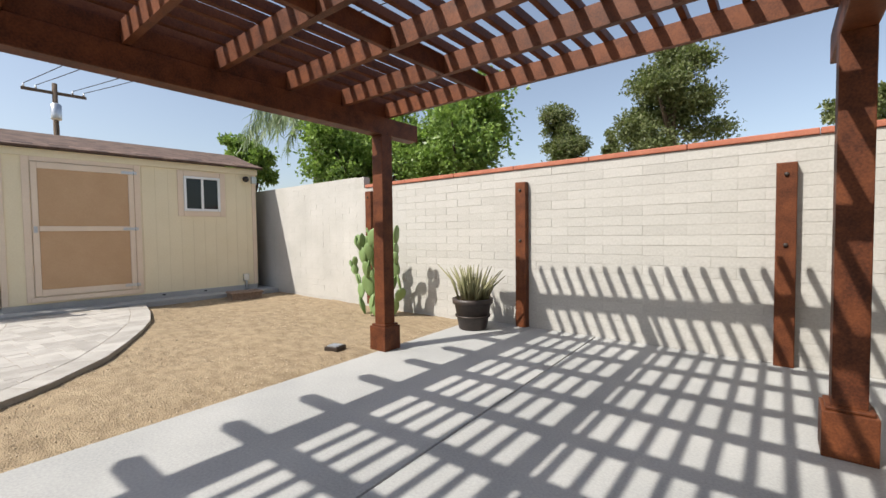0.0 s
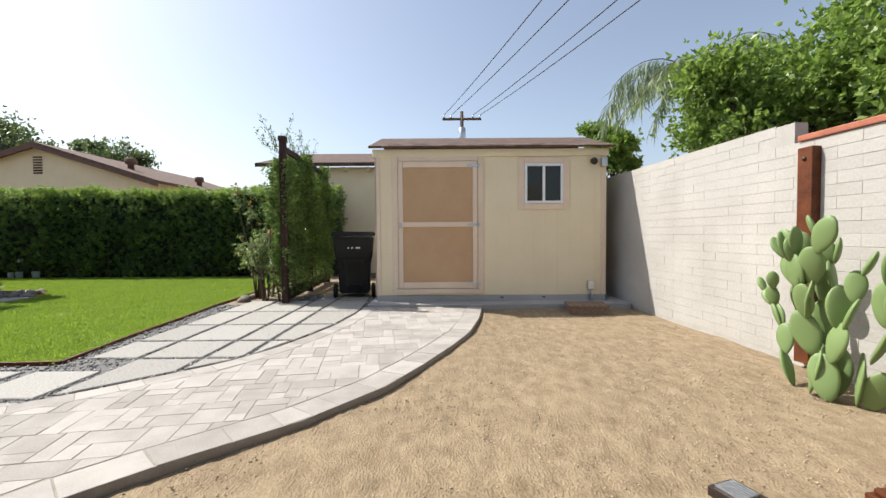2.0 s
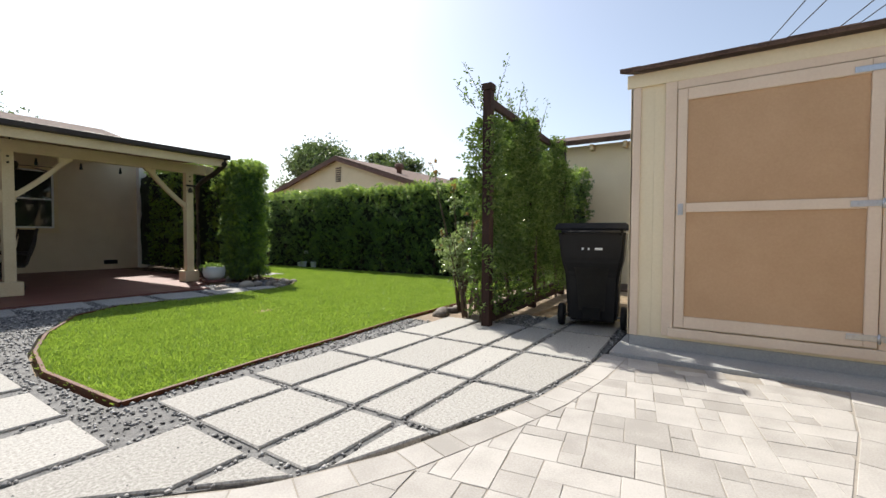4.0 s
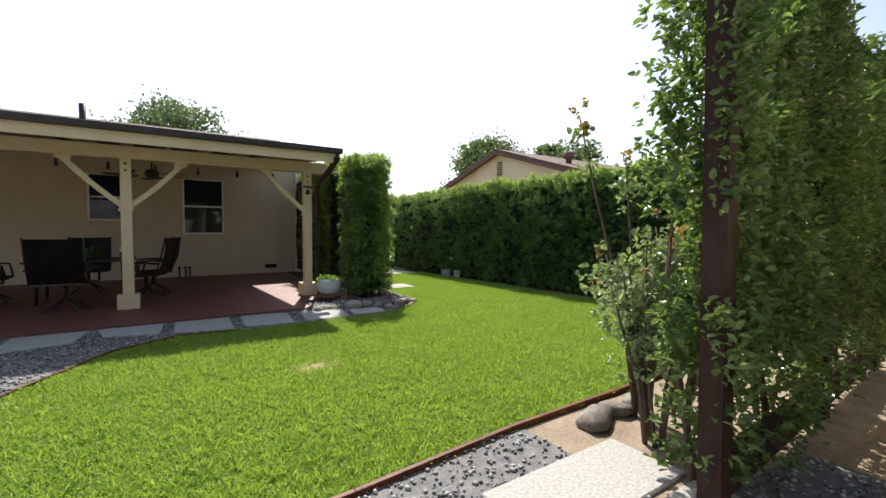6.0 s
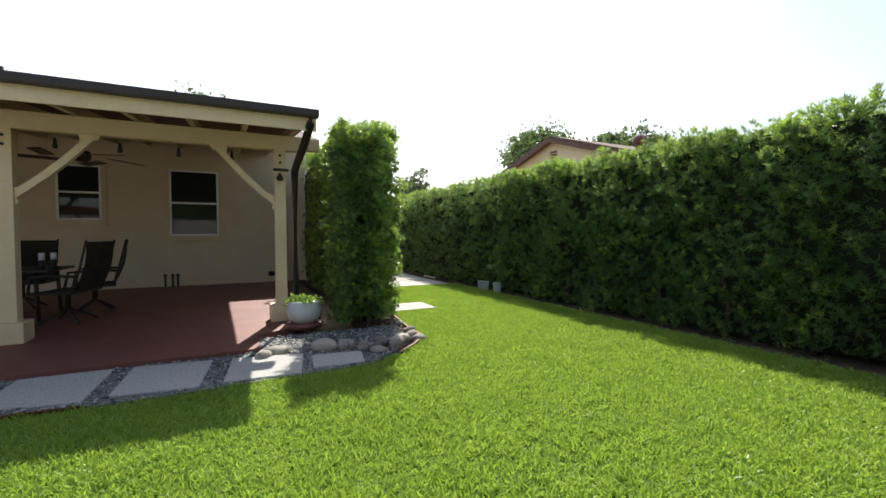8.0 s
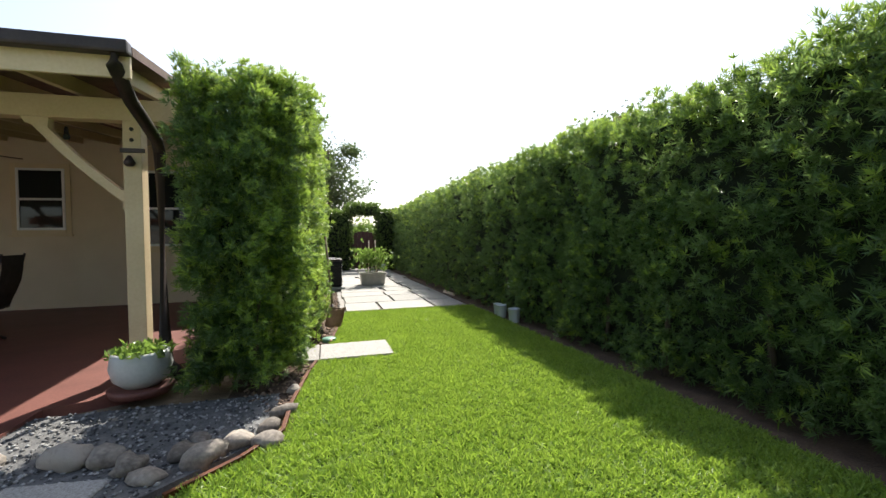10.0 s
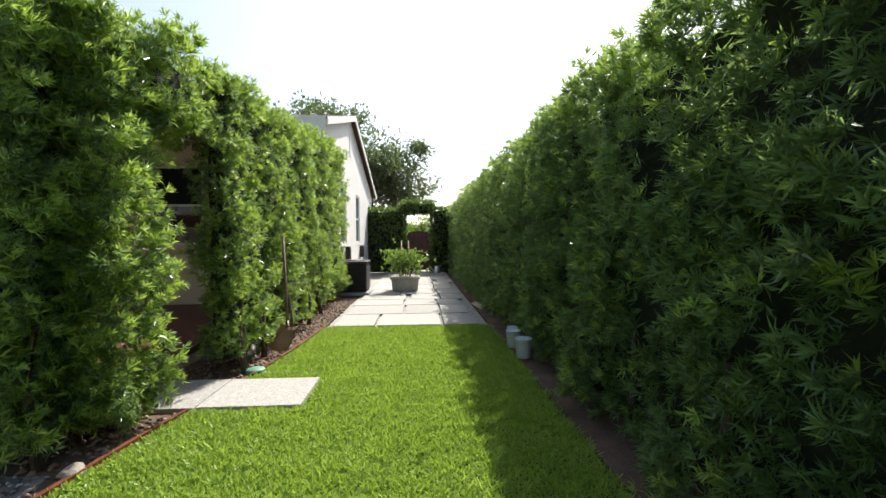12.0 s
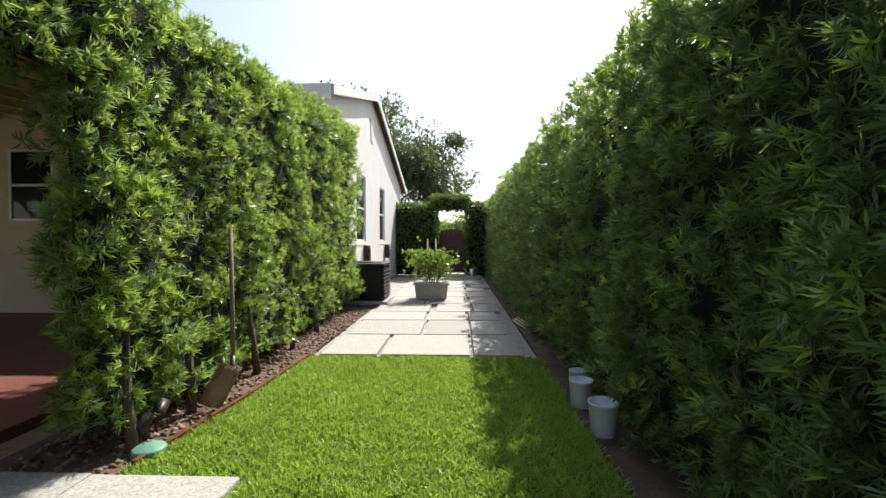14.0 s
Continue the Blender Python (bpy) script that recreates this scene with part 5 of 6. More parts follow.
for sgn in (-1, 1):
    bm = turned([(0.07, -0.035), (0.125, -0.03), (0.13, 0.0), (0.125, 0.03), (0.07, 0.035)], 22)
    bmesh.ops.transform(bm, matrix=Matrix.Translation((0.16, sgn * 0.34, 0.13)) @ Matrix.Rotation(radians(90), 4, "X"), verts=bm.verts[:])
    part("wheel", bm, M_BLACK, bin_)

# ---- trellis with its vine, and the rose bush ----
trellis = thing("trellis", "dark brown timber trellis frame grown over with vine", "trellis")
TP = [(-7.62, -0.22), (-9.3, -0.32), (-11.0, -0.42)]
for x, y in TP:
    p = beam("post", x - 0.05, x + 0.05, y - 0.05, y + 0.05, -0.05, 2.72, trellis, M_DARKWOOD)
    part("post_cap", solid(x - 0.062, x + 0.062, y - 0.062, y + 0.062, 2.721, 2.8, 0.01), M_DARKWOOD, p)
for (x0, y0), (x1, y1) in zip(TP, TP[1:]):
    for z, h in ((2.55, 0.1), (0.03, 0.2)):
        d = math.dist((x0, y0), (x1, y1)) - 0.1
        part("rail", solid(0.0, d, -0.025, 0.025, z, z + h, 0.006), M_DARKWOOD, trellis).matrix_basis = pose(x0 - 0.05, y0, 0, 0, 0, math.degrees(math.atan2(y1 - y0, x1 - x0)))
vine = thing("vine", "dense green climbing vine with wispy shoots over a trellis", "vine")
rv = np.random.default_rng(77)
for k in range(12):
    x = -7.8 - 3.0 * k / 11
    a = rv.uniform(-0.12, 0.12, 6)
    part("stem", tube([(x, -0.45 + a[0], -0.03), (x + a[1], -0.48 + a[2], 0.9), (x + a[3], -0.46 + a[4], 1.9), (x + a[5], -0.45, 2.5)], [0.02, 0.016, 0.01, 0.005], 6), M_BARK, vine)
n = 25000
px, pz = rv.uniform(-11.2, -7.5, n), rv.uniform(0.1, 2.72, n)
thick = 0.17 + 0.09 * np.sin(px * 3.0 + 1) * np.sin(pz * 2.6) + 0.05 * np.sin(px * 9)
line = -0.27 + 0.06 * (px + 7.62)
py = line + rv.choice([-1, 1], n) * thick * rv.uniform(0.2, 1.0, n)
w = np.stack([rv.normal(size=n) * 0.4, np.sign(py - line) * 0.8, rv.uniform(0, 0.6, n)], 1)
hole = (np.sin(px * 5.2) * np.sin(pz * 4.4 + 1 + px) > 0.72) | (pz > 2.5 + 0.22 * np.sin(px * 4.1) + 0.1 * np.sin(px * 11)) | ((pz < 0.6) & (rv.uniform(size=n) < 0.75))
hole |= (np.abs(px + 7.62) < 0.07) & (py > -0.3) & (rv.uniform(size=n) < 0.6)
P = np.stack([px, py, pz], 1)[~hole]
oval_part("foliage", vine, oval_leaves(rv, P, unit(w[~hole]), 0.048, 0.027, 0.8, 4, 0.2), M_VINE)
shoot_quads = []
for k in range(16):
    x = -7.6 - rv.uniform(0, 3.4)
    h = rv.uniform(0.25, 0.7)
    a = rv.uniform(-0.3, 0.3, 3)
    pts = [(x, -0.47, 2.6), (x + a[0] * 0.4, -0.47 + a[1] * 0.4, 2.6 + h * 0.5), (x + a[0], -0.47 + a[1], 2.6 + h)]
    part("shoot", tube(pts, [0.006, 0.004, 0.002], 5), M_BARK, vine)
    t = rv.uniform(0, 1, 22)[:, None]
    pp = (1 - t) * np.array(pts[0]) + t * np.array(pts[2]) + rv.normal(size=(22, 3)) * 0.03
    shoot_quads.append(oval_leaves(rv, pp, np.tile([0, 0, 1.0], (22, 1)), 0.045, 0.022, 1.0, 2))
oval_part("shoot_foliage", vine, np.concatenate(shoot_quads), M_VINE)


def rose(x, y, h, spread, seed, leafn, extra=()):
    """Canes from one foot, five-leaf sprays along them, red new growth at the tips."""
    rr = np.random.default_rng(seed)
    b = thing("rose_bush", "straggly rose bush with reddish new leaves on bare canes", "rose bush", "roses by the trellis", (x, y, -0.03))
    green, red = [], []
    ends = [(spread * rr.uniform(0.3, 1) * math.cos(a), spread * rr.uniform(0.3, 1) * math.sin(a), h * rr.uniform(0.6, 1.0)) for a in rr.uniform(0, 6.28, 10)]
    for k, (ex, ey, hh) in enumerate(ends + list(extra)):
        pts = [np.array(q) for q in ((0.03 * np.sign(ex), 0.03 * np.sign(ey), 0.0), (ex * 0.35, ey * 0.35, hh * 0.4), (ex * 0.75, ey * 0.75, hh * 0.75), (ex, ey, hh))]
        part("cane", tube([tuple(q) for q in pts], [0.015, 0.012, 0.008, 0.004], 6), M_BARK, b)
        m = leafn if k < 10 else 16
        t = rr.uniform(0.58 if k < 10 else 0.78, 1.0, m) * 3
        i = np.minimum(t.astype(int), 2)
        f = (t - i)[:, None]
        arr = np.array(pts)
        wide = 0.08 if k < 10 else 0.035
        pp = arr[i] * (1 - f) + arr[i + 1] * f + rr.normal(size=(m, 3)) * np.array([wide, wide, 0.05])
        q = oval_leaves(rr, pp, unit(rr.normal(size=(m, 3)) + [0, 0, 0.1]), 0.05, 0.034, 0.8, 6, 0.3)
        top = np.repeat(t > (2.95 if k < 10 else 2.85), 6)
        green.append(q[~top]), red.append(q[top])
    oval_part("foliage", b, np.concatenate(green), M_ROSE)
    oval_part("new_foliage", b, np.concatenate(red), M_ROSERED, "red-bronze new leaves")


rose(-8.3, -0.97, 1.25, 0.36, 3, 30, ((0.43, -0.2, 2.0), (0.08, -0.1, 1.75), (-0.3, 0.1, 1.85)))
rose(-8.55, -0.85, 1.3, 0.42, 6, 26)
rose(-8.0, -0.72, 1.15, 0.3, 9, 14)

# ---- furniture under the covered patio ----
SLING = surface("sling_mesh", (0.055, 0.048, 0.038), (0.095, 0.083, 0.066), 0.95, 8, 200, 0.2, spec=0.1)


def patio_chair():
    c = thing("patio_chair", "dark metal swivel patio chair with a brown sling seat", "chair", "chairs round the patio table")
    part("seat", solid(-0.33, 0.33, -0.26, 0.26, 0.42, 0.45, 0.012), SLING, c)
    bm = bmesh.new()
    rows = [[bm.verts.new((-0.33 + 0.66 * u, -0.24 - 0.16 * v - 0.06 * math.sin(3 * v), 0.44 + 0.68 * v)) for u in (0, 0.5, 1)] for v in (0, 0.25, 0.5, 0.75, 1.0)]
    for a, b in zip(rows, rows[1:]):
        for i in range(2):
            bm.faces.new((a[i], a[i + 1], b[i + 1], b[i]))
    bmesh.ops.solidify(bm, geom=bm.faces[:], thickness=0.02)
    part("backrest", bm, SLING, c)
    for s in (-1, 1):
        part("side_frame", tube([(s * 0.345, 0.25, 0.44), (s * 0.345, -0.24, 0.43), (s * 0.345, -0.33, 0.75), (s * 0.345, -0.42, 1.14)], 0.014), M_DARKMETAL, c)
        part("armrest", tube([(s * 0.37, -0.3, 0.66), (s * 0.38, 0.0, 0.68), (s * 0.38, 0.2, 0.66), (s * 0.36, 0.24, 0.45)], 0.018), M_DARKMETAL, c)
    part("swivel_post", tube([(0, 0, 0.2), (0, 0, 0.42)], 0.035), M_DARKMETAL, c)
    for k in range(4):
        a = math.pi / 4 + k * math.pi / 2
        part("foot", tube([(0, 0, 0.2), (0.2 * math.cos(a), 0.2 * math.sin(a), 0.1), (0.33 * math.cos(a), 0.33 * math.sin(a), 0.02)], 0.018), M_DARKMETAL, c)
    return c


chair = patio_chair()
chair.matrix_basis = pose(-4.33, -8.0, 0.012, 0, 0, 172)
for x, y, a in ((-5.42, -9.8, -78), (-5.32, -8.95, -104), (-3.15, -8.7, 120), (-3.1, -9.7, 95), (-4.3, -10.6, 0)):
    copy_thing(chair, pose(x, y, 0.012, 0, 0, a))
table = thing("patio_table", "dark metal patio dining table", "table", at=(-4.4, -9.4, 0.012))
part("tabletop", solid(-0.75, 0.75, -0.55, 0.55, 0.7, 0.735, 0.015), M_DARKMETAL, table)
for sx in (-0.6, 0.6):
    for sy in (-0.42, 0.42):
        part("leg", tube([(sx, sy, 0.0), (sx * 0.95, sy * 0.95, 0.7)], 0.025), M_DARKMETAL, table)
bowl = thing("table_plant", "low green plant in a bowl on the patio table", "plant", at=(-4.5, -9.35, 0.747))
part("dish", turned([(0.09, 0), (0.14, 0.07), (0.13, 0.075)], 18), M_DARKMETAL, bowl)
p = rngq.normal(size=(80, 3)) * np.array([0.1, 0.1, 0.03]) + np.array([0, 0, 0.12])
leaf_part("foliage", bowl, leaves(rngq, p, np.tile([0, 0, 1.0], (80, 1)), 0.09, 0.03, 0.8, 4), M_VINE)
for k, x in enumerate((-4.95, -5.05)):
    cd = thing("candle", "white pillar candle in a holder on the patio table", "candle", "candles on the table", (x, -9.3 - 0.1 * k, 0.747))
    part("holder", turned([(0.04, 0), (0.02, 0.05), (0.045, 0.12)], 14), M_DARKMETAL, cd)
    part("wax", turned([(0.035, 0.121), (0.035, 0.22), (0.03, 0.222)], 14), M_WHITE, cd)

fan = thing("ceiling_fan", "dark bronze ceiling fan with wooden blades at rest", "ceiling fan", at=(-5.45, -9.2, 0))
zf = slope(-9.2) - 0.004
part("down_rod", tube([(0, 0, zf), (0, 0, 2.42)], 0.014), M_DARKMETAL, fan)
part("motor", turned([(0.03, 2.44), (0.1, 2.42), (0.12, 2.36), (0.1, 2.3), (0.05, 2.27)], 20), M_DARKMETAL, fan)
for k in range(5):
    part("fan_blade", solid(0.13, 0.68, -0.07, 0.07, 2.34, 2.35, 0.004), surface("fan_wood", (0.05, 0.02, 0.012), (0.12, 0.05, 0.03), 0.5) if k == 0 else bpy.data.materials["fan_wood"], fan).matrix_basis = pose(0, 0, 0, 8, 0, 20 + 72 * k)
vent = thing("wall_vent", "dark foundation vent grille in the stucco wall", "vent", at=(-8.35, HY + 0.004, 0.22))
part("grille", solid(-0.17, 0.17, 0.0, 0.02, -0.06, 0.06, 0.004), M_BLACK, vent)
for x in (-6.05, -6.2, -6.3):
    tap = thing("hose_tap", "dark capped pipe stub by the stucco wall", "pipe", "pipe stubs by the wall", (x + 0.1, HY + 0.06, 0.012))
    part("riser", tube([(0, 0, 0), (0, 0, 0.24)], 0.022), M_DARKMETAL, tap)
    part("tap_cap", turned([(0.035, 0.24), (0.035, 0.28), (0.02, 0.29)], 12), M_DARKMETAL, tap)
for i in range(9):
    bulb = thing("string_light", "small dark hanging patio string light bulb", "string light", "string lights under the beam", (-8.0 + 0.62 * i, CY - 0.12, 2.36))
    part("socket", turned([(0.012, 0), (0.018, -0.03), (0.018, -0.06)], 10), M_BLACK, bulb)
    part("bulb_glass", turned([(0.018, -0.061), (0.03, -0.09), (0.02, -0.12)], 10), M_GLASS, bulb)
lantern = thing("wall_lantern", "dark metal lantern bracket on the patio post", "lantern", at=(-7.95, CY + 0.08, 2.1))
part("bracket", solid(-0.14, 0.06, 0.0, 0.02, 0.0, 0.04, 0.005), M_DARKMETAL, lantern)
part("bell", turned([(0.015, -0.03), (0.05, -0.1), (0.03, -0.13)], 12), M_DARKMETAL, lantern).location = (-0.02, 0.03, 0.0)

# the house wing beside the pergola
wing = thing("house_wing", "shaded beige stucco house wing beside the pergola", "house")
part("wing_wall", solid(2.15, 2.4, 3.2, 6.3, -0.2, 3.0), M_STUCCO, wing)
part("gate_board", solid(2.05, 2.14, 5.7, 5.8, 0.0, 1.95, 0.006), M_STEEL, wing)

# Dark panel added to fill the unidentified dark area right of the post.
screen = thing("shade_screen", "plain dark panel added beside the pergola post", "screen", at=(2.0, 4.95, 0))
part("panel_face", solid(-0.1, 1.2, 0, 0.03, 1.3, 2.12, 0.004), M_BLACK, screen)
part("panel_rail", solid(-0.12, 1.22, -0.02, 0.05, 2.122, 2.3, 0.006), M_BROWNTRIM, screen)
part("panel_leg", solid(0.62, 0.68, -0.01, 0.04, -0.01, 1.299, 0.004), M_BROWNTRIM, screen)

# ---- beyond the walls ----
nb = thing("neighbour_garage", "cream neighbouring garage with a brown shingle roof", "garage")
part("wall", solid(-17, -14.0, -3.0, 6.0, -0.2, 3.3), M_CREAM, nb)
bm = solid(-4.6, 0.0, -3.35, 6.4, 0, 0.12, 0.01, Matrix.Translation((-13.7, 0, 3.28)) @ Matrix.Rotation(radians(14), 4, "Y"))
part("roof", bm, M_SHINGLE, nb)
for k in range(12):
    part("rafter_tail", solid(-14.0, -13.75, -2.9 + 0.75 * k, -2.82 + 0.75 * k, 3.14, 3.27), M_BEAM, nb)


def gabled(name, label, x0, x1, y0, y1, eave, ridge, ymid, chim):
    """A house whose gable end looks east, ridge along x."""
    h = thing(name, label, "house")
    bm = bmesh.new()
    prof = [(y0, -0.2), (y1, -0.2), (y1, eave), (ymid, ridge), (y0, eave)]
    lo = [bm.verts.new((x0, a, b)) for a, b in prof]
    hi = [bm.verts.new((x1, a, b)) for a, b in prof]
    bm.faces.new(lo), bm.faces.new(hi[::-1])
    for i in range(5):
        bm.faces.new((lo[i], lo[(i + 1) % 5], hi[(i + 1) % 5], hi[i]))
    part("wall", bm, M_CREAM, h)
    for ya, za in ((y0, eave), (y1, eave)):
        s = 1 if ya > ymid else -1
        k = (za - ridge) / (ya - ymid)
        bm = bmesh.new()
        p = [(x1 + 0.35, ymid, ridge + 0.02), (x1 + 0.35, ya + s * 0.6, za + s * 0.6 * k + 0.02), (x0, ya + s * 0.6, za + s * 0.6 * k + 0.02), (x0, ymid, ridge + 0.02)]
        lo = [bm.verts.new(v) for v in p]
        hi = [bm.verts.new((v[0], v[1], v[2] + 0.14)) for v in p]
        bm.faces.new(lo), bm.faces.new(hi[::-1])
        for i in range(4):
            bm.faces.new((lo[i], lo[(i + 1) % 4], hi[(i + 1) % 4], hi[i]))
        part("roof", bm, M_SHINGLE, h)
        bm = bmesh.new()
        lo = [bm.verts.new((x1 + 0.36, a, b)) for a, b in ((ymid, ridge - 0.12), (ya + s * 0.6, za + s * 0.6 * k - 0.12), (ya + s * 0.6, za + s * 0.6 * k + 0.03), (ymid, ridge + 0.03))]
        hi = [bm.verts.new((v.co.x + 0.04, v.co.y, v.co.z)) for v in lo]
        bm.faces.new(lo), bm.faces.new(hi[::-1])
        for i in range(4):
            bm.faces.new((lo[i], lo[(i + 1) % 4], hi[(i + 1) % 4], hi[i]))
        part("barge_board", bm, M_BROWNTRIM, h)
    for i in range(7):
        part("vent_slat", solid(x1 + 0.002, x1 + 0.03, ymid - 0.3, ymid + 0.1, ridge - 1.25 + 0.12 * i, ridge - 1.18 + 0.12 * i), M_SHINGLE, h)
    for cx, cy, cz in chim:
        c = part("chimney", turned([(0.14, 0.0), (0.14, 0.5), (0.24, 0.52), (0.24, 0.76), (0.17, 0.8)], 14), M_BROWNTRIM, h)
        c.location = (cx, cy, cz)


gabled("neighbour_house", "cream gabled neighbouring house with red-brown trim", -32, -20, -21.3, -10.9, 3.7, 5.3, -15.9, ((-21.5, -12.85, 4.2), (-25.0, -11.5, 3.75)))


def tree(name, label, x, y, h, r, crown_z, seed, material, clumps=60, per=70, leaf=0.16, trunk=0.18, squash=1.0, wleaf=0.5, group=""):
    """A tapered trunk with limbs, and a crown of many small clumps with gaps."""
    rr = np.random.default_rng(seed)
    t = thing(name, label, "tree", group, (x, y, -0.06))
    part("trunk", tube([(0, 0, 0), (0.05 * h * 0.3, 0, h * 0.35), (0, 0.03 * h, h * 0.85)], [trunk, trunk * 0.7, trunk * 0.2], 9), M_BARK, t)
    centres = []
    lobes = []
    for k in range(17):
        v = rr.normal(size=3)
        v = v / np.linalg.norm(v) * rr.uniform(0.4, 0.95)
        taper = 1.0 - 0.45 * max(0.0, v[2]) if squash > 1.5 else 1.0
        lobes.append((np.array([v[0] * r * taper, v[1] * r * taper, crown_z + v[2] * r * squash]), rr.uniform(0.25, 0.5)))
    while len(centres) < clumps:
        lc, ls = lobes[len(centres) % 17]
        v = rr.normal(size=3)
        c = lc + v / np.linalg.norm(v) * r * ls * rr.uniform(0.3, 1.15) * np.array([1, 1, 0.75])
        if c[2] > 0.3:
            centres.append(c)
    for k in range(9):
        c = centres[k * (clumps // 9)]
        b = np.array([0, 0, h * rr.uniform(0.3, 0.6)])
        mid = (b + c) / 2 + [0, 0, 0.1]
        part("limb", tube([tuple(b), tuple(mid), tuple(c)], [trunk * 0.4, trunk * 0.25, trunk * 0.08], 6), M_BARK, t)
    qs = []
    for c in centres:
        s = r * rr.uniform(0.09, 0.19)
        p = np.clip(rr.normal(size=(per, 3)), -2.4, 2.4) * s * np.array([1, 1, 0.7]) + c
        qs.append(leaves(rr, p, unit(p - c + [0, 0, 0.5 * s]), leaf, leaf * wleaf, 0.8, 3, 0.1))
    leaf_part("crown", t, np.concatenate(qs), material)
    return t


tree("tree", "bright green leafy tree spilling over the garden wall", -6.3, 7.4, 3.6, 1.3, 3.0, 101, M_TREE, 130, 80, 0.1, 0.14, 0.75)
tree("tree", "bright green leafy tree spilling over the garden wall", -4.3, 8.0, 3.9, 1.2, 3.25, 102, M_TREE, 120, 80, 0.1, 0.14, 0.85)
tree("tree", "bright green leafy tree behind the garden wall", -8.6, 8.4, 4.2, 0.85, 3.4, 115, M_TREE, 50, 80, 0.12, 0.14, 1.1)
tree("tree", "green broadleaf tree behind the shed roof", -14.5, 8.0, 4.6, 0.95, 3.9, 103, M_TREE, 50, 70, 0.15, 0.14, 1.0)
tree("pine_tree", "tall dense dark green pine beyond the wall", -11.2, 25, 9.0, 1.5, 6.3, 104, M_PINE, 150, 70, 0.17, 0.2, 1.9, 0.45)
tree("pine_tree", "tall dense dark green pine beyond the wall", -4.9, 25, 11.5, 2.1, 7.6, 105, M_PINE, 190, 75, 0.18, 0.25, 2.0, 0.45)
tree("pine_tree", "small pale conifer beyond the wall", -8.6, 27, 7.8, 0.5, 6.0, 106, M_PINE, 34, 50, 0.16, 0.1, 2.6, 0.4)
tree("tree", "small green tree beyond the wall", 1.9, 20, 6.5, 0.8, 4.9, 107, M_PINE, 40, 60, 0.16, 0.12, 1.0)
tree("tree", "grey-green broadleaf tree behind the neighbouring roof", -27, -25, 9, 3.3, 6.3, 108, M_OAK, 130, 70, 0.24, 0.3, 0.7)
tree("tree", "grey-green broadleaf tree behind the neighbouring roof", -29, -20.5, 8, 2.6, 5.7, 109, M_OAK, 100, 70, 0.24, 0.25, 0.6)
tree("tree", "small grey-green tree beyond the end of the hedge", -18.9, -29.2, 5.5, 1.6, 4.2, 121, M_OAK, 50, 55, 0.2, 0.16, 0.7)
tree("tree", "open dark broadleaf tree behind the house roof", -6.0, -28.5, 8.5, 3.3, 6.7, 110, M_OAK, 100, 55, 0.2, 0.25, 0.6, 0.5)
tree("tree", "open dark broadleaf tree behind the house roof", -10.0, -30, 8.0, 2.6, 5.3, 111, M_OAK, 95, 55, 0.2, 0.25, 0.95, 0.5)
tree("tree", "open dark broadleaf tree beyond the patio roof", 1.3, -27, 8.0, 1.5, 6.1, 112, M_OAK, 45, 60, 0.22, 0.25, 0.8, 0.5)
tree("tree", "yellow-green shrub beyond the arched gate", -11.3, -25.5, 2.4, 1.4, 1.3, 114, M_TREE, 60, 70, 0.13, 0.12, 0.8)
for k, (x, y, h) in enumerate(((-15.6, 13.0, 3.6), (-15.0, 13.2, 3.5))):
    tree("cypress", "slim dark cypress far beyond the wall", x, y, h, 0.28, h * 0.75, 120 + k, M_PINE, 24, 40, 0.12, 0.05, 3.2)

palm = thing("palm_tree", "palm with long drooping pale green fronds", "palm", at=(-11.8, 9.1, -0.06))
part("trunk", tube([(0, 0, 0), (0.1, 0, 2.5), (0, 0, 5.4)], [0.2, 0.16, 0.13], 10), M_BARK, palm)
rp = np.random.default_rng(130)
PALM = leafy("palm_leaf", (0.16, 0.22, 0.12), (0.36, 0.42, 0.27), 0.5, 0.3)
for k in range(17):
    a = 2 * math.pi * k / 17 + rp.uniform(-0.15, 0.15)
    L, up = rp.uniform(1.8, 2.4), rp.uniform(0.7, 1.5)
    t = np.linspace(0, 1, 9)
    rib = np.stack([np.cos(a) * L * t, np.sin(a) * L * t, 5.4 + up * t * 1.6 - 2.2 * t ** 2], 1)
    part("frond_rib", tube([tuple(q) for q in rib], np.linspace(0.02, 0.005, 9).tolist(), 5), M_BARK, palm)
    m = 190
    u = rp.uniform(0.15, 1, m)
    p = np.stack([np.interp(u, t, rib[:, i]) for i in range(3)], 1)
    leaf_part("frond", palm, leaves(rp, p, np.tile([0.15 * math.cos(a), 0.15 * math.sin(a), -1.0], (m, 1)), 0.6, 0.03, 0.25, 1), PALM)

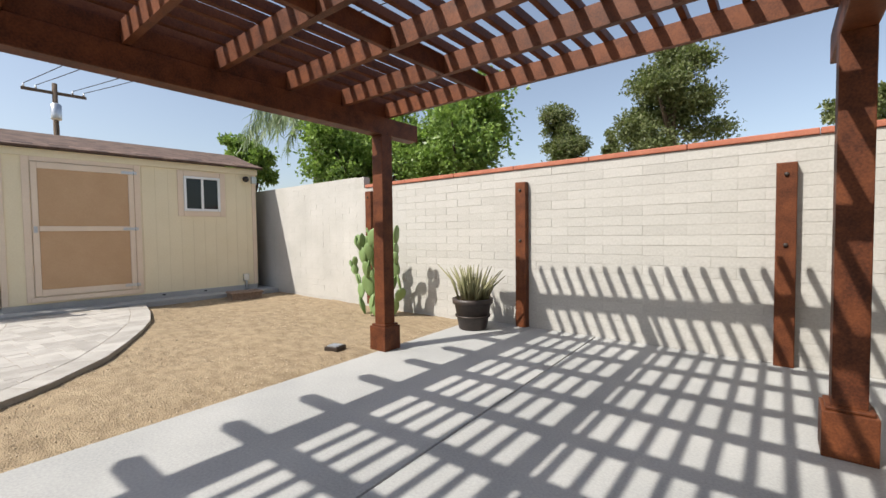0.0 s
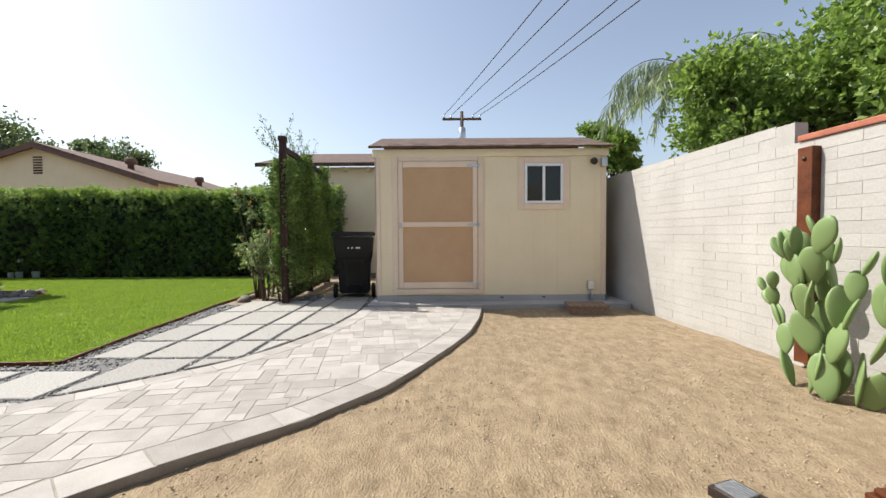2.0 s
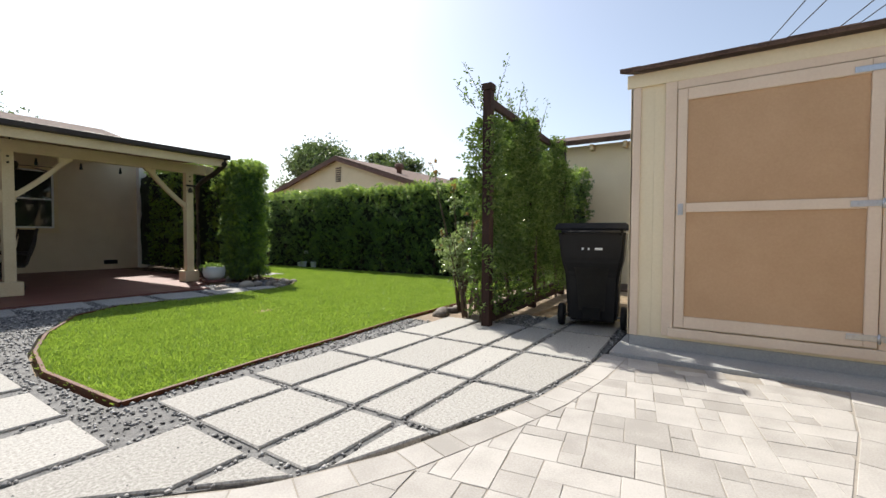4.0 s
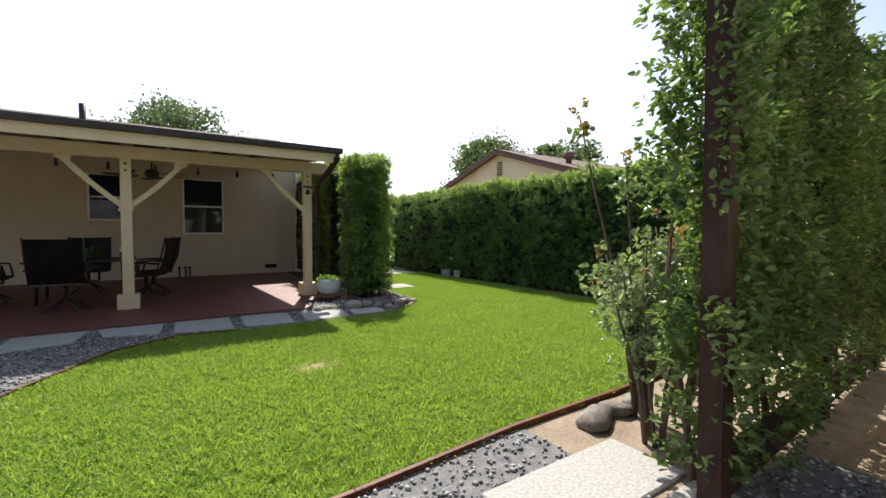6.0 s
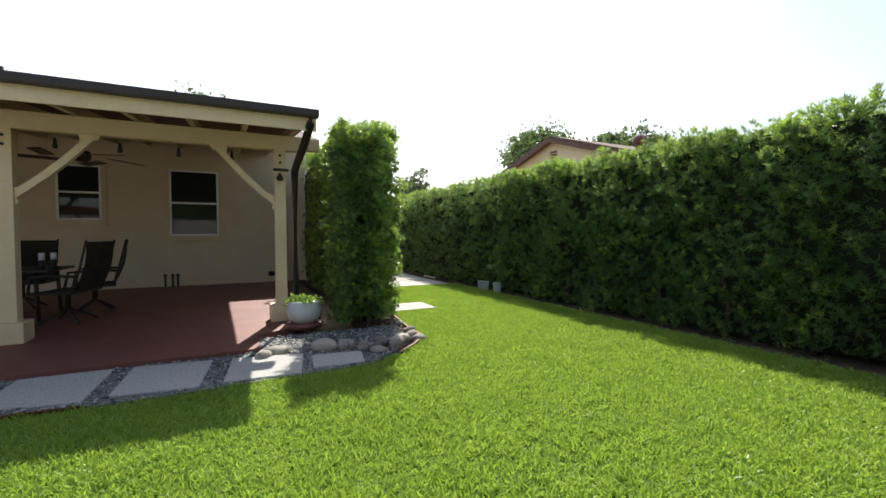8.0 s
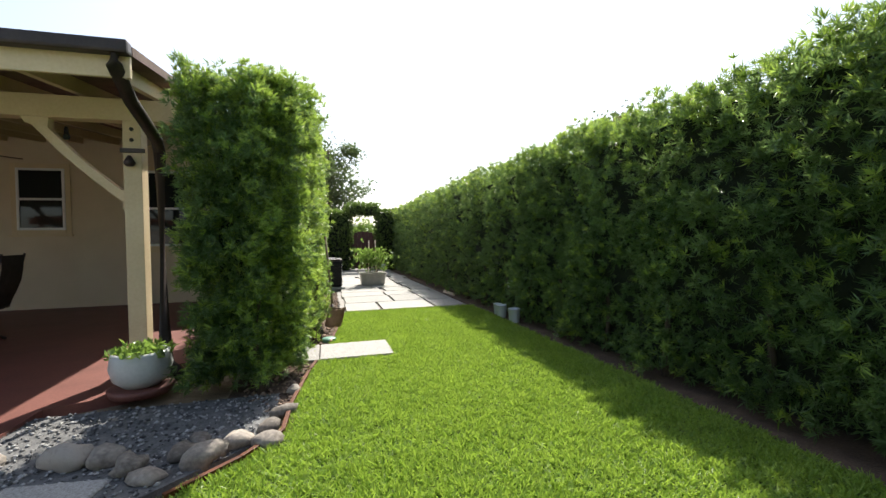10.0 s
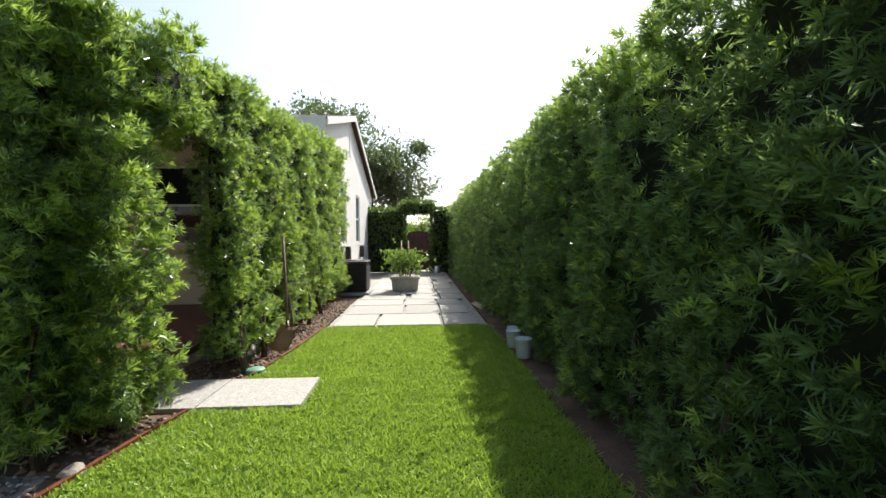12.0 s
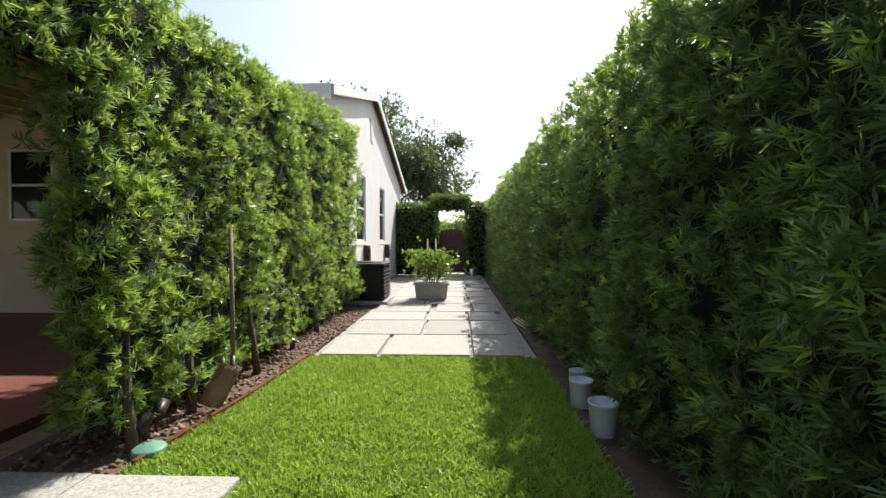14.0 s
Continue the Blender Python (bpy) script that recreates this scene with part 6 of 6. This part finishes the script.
pole = thing("utility_pole", "dark wooden utility pole with a crossarm and transformer", "utility pole", at=(-28, 3.75, -0.06))
part("mast", tube([(0, 0, 0), (0, 0, 9.1)], [0.16, 0.11], 10), M_BARK, pole)
part("crossarm", solid(-0.06, 0.06, -1.25, 1.25, 8.55, 8.69, 0.01), M_BARK, pole)
for y in (-1.15, -0.7, 0.7, 1.15):
    part("insulator", turned([(0.03, 8.7), (0.05, 8.76), (0.03, 8.86)], 10), M_STEEL, pole).location = (0, y, 0)
part("transformer", turned([(0.2, 7.2), (0.22, 7.25), (0.22, 7.95), (0.1, 8.05)], 16), M_STEEL, pole).location = (0.3, 0.0, 0)
for y, y2, z2, sag in ((-1.15, 12.5, 9.2, 0.9), (-0.7, 14.0, 9.0, 0.9), (0.7, 15.5, 9.2, 1.0), (1.15, 16.5, 9.0, 1.0)):
    w = thing("power_line", "thin dark overhead power line", "power line", "power lines", (0, 0, 0))
    pts = []
    xa, za, xb = -28, 8.8, (22 if y2 > 0 else 30)
    for i in range(19):
        t = i / 18
        pts.append((xa + (xb - xa) * t, 3.75 + y + (y2 - 3.75 - y) * t, za + (z2 - za) * t - sag * 4 * t * (1 - t)))
    part("cable", tube(pts, 0.019, 5), M_BLACK, w)

# low hills closing the view
bm = bmesh.new()
far = [[bm.verts.new((-320 + 24 * i, -300 - 90 * j, -1 + (0, 13, 19)[j] + (4 * j) * noise.noise(Vector((i * 0.37, j, 2))))) for i in range(24)] for j in range(3)]
for a, b in zip(far, far[1:]):
    for i in range(23):
        bm.faces.new((a[i], a[i + 1], b[i + 1], b[i]))
for f in bm.faces:
    f.smooth = True
setting(part("backdrop_hill", bm, surface("far_hill", (0.09, 0.11, 0.07), (0.16, 0.17, 0.12), 1.0, 0.05, 0.4, 0.5, 0.5)), "hazy wooded hill far behind the houses", "hill")

# ---- wall blocks, one by one ----
rb = random.Random(9)
rest = bmesh.new()
for c in range(22):
    z, off = 0.1015 * c + 0.002, 0.2 * (c % 2)
    x = -10.4 + off
    while x < 3.4:
        if c < 19 or (c < 21 and x < -3.4):
            if x > -2.8:
                shared("block", rb.choice(blocks), wall, pose(x + 0.001, rb.uniform(-0.001, 0.001), z))
            else:
                box(rest, x + 0.0015, x + 0.3985, rb.uniform(-0.0015, 0.0005), 0.04, z, z + 0.0985)
        x += 0.4
tagged(part("far_blocks", rest, M_BLOCK, wall), "whitewashed wall blocks", kind="stuff")
for i in range(7):
    part("cap_piece", solid(-2.95 + 0.95 * i, -2.95 + 0.95 * i + 0.945, -0.02, 0.16, 1.932, 1.985, 0.01), M_CAP, wall)
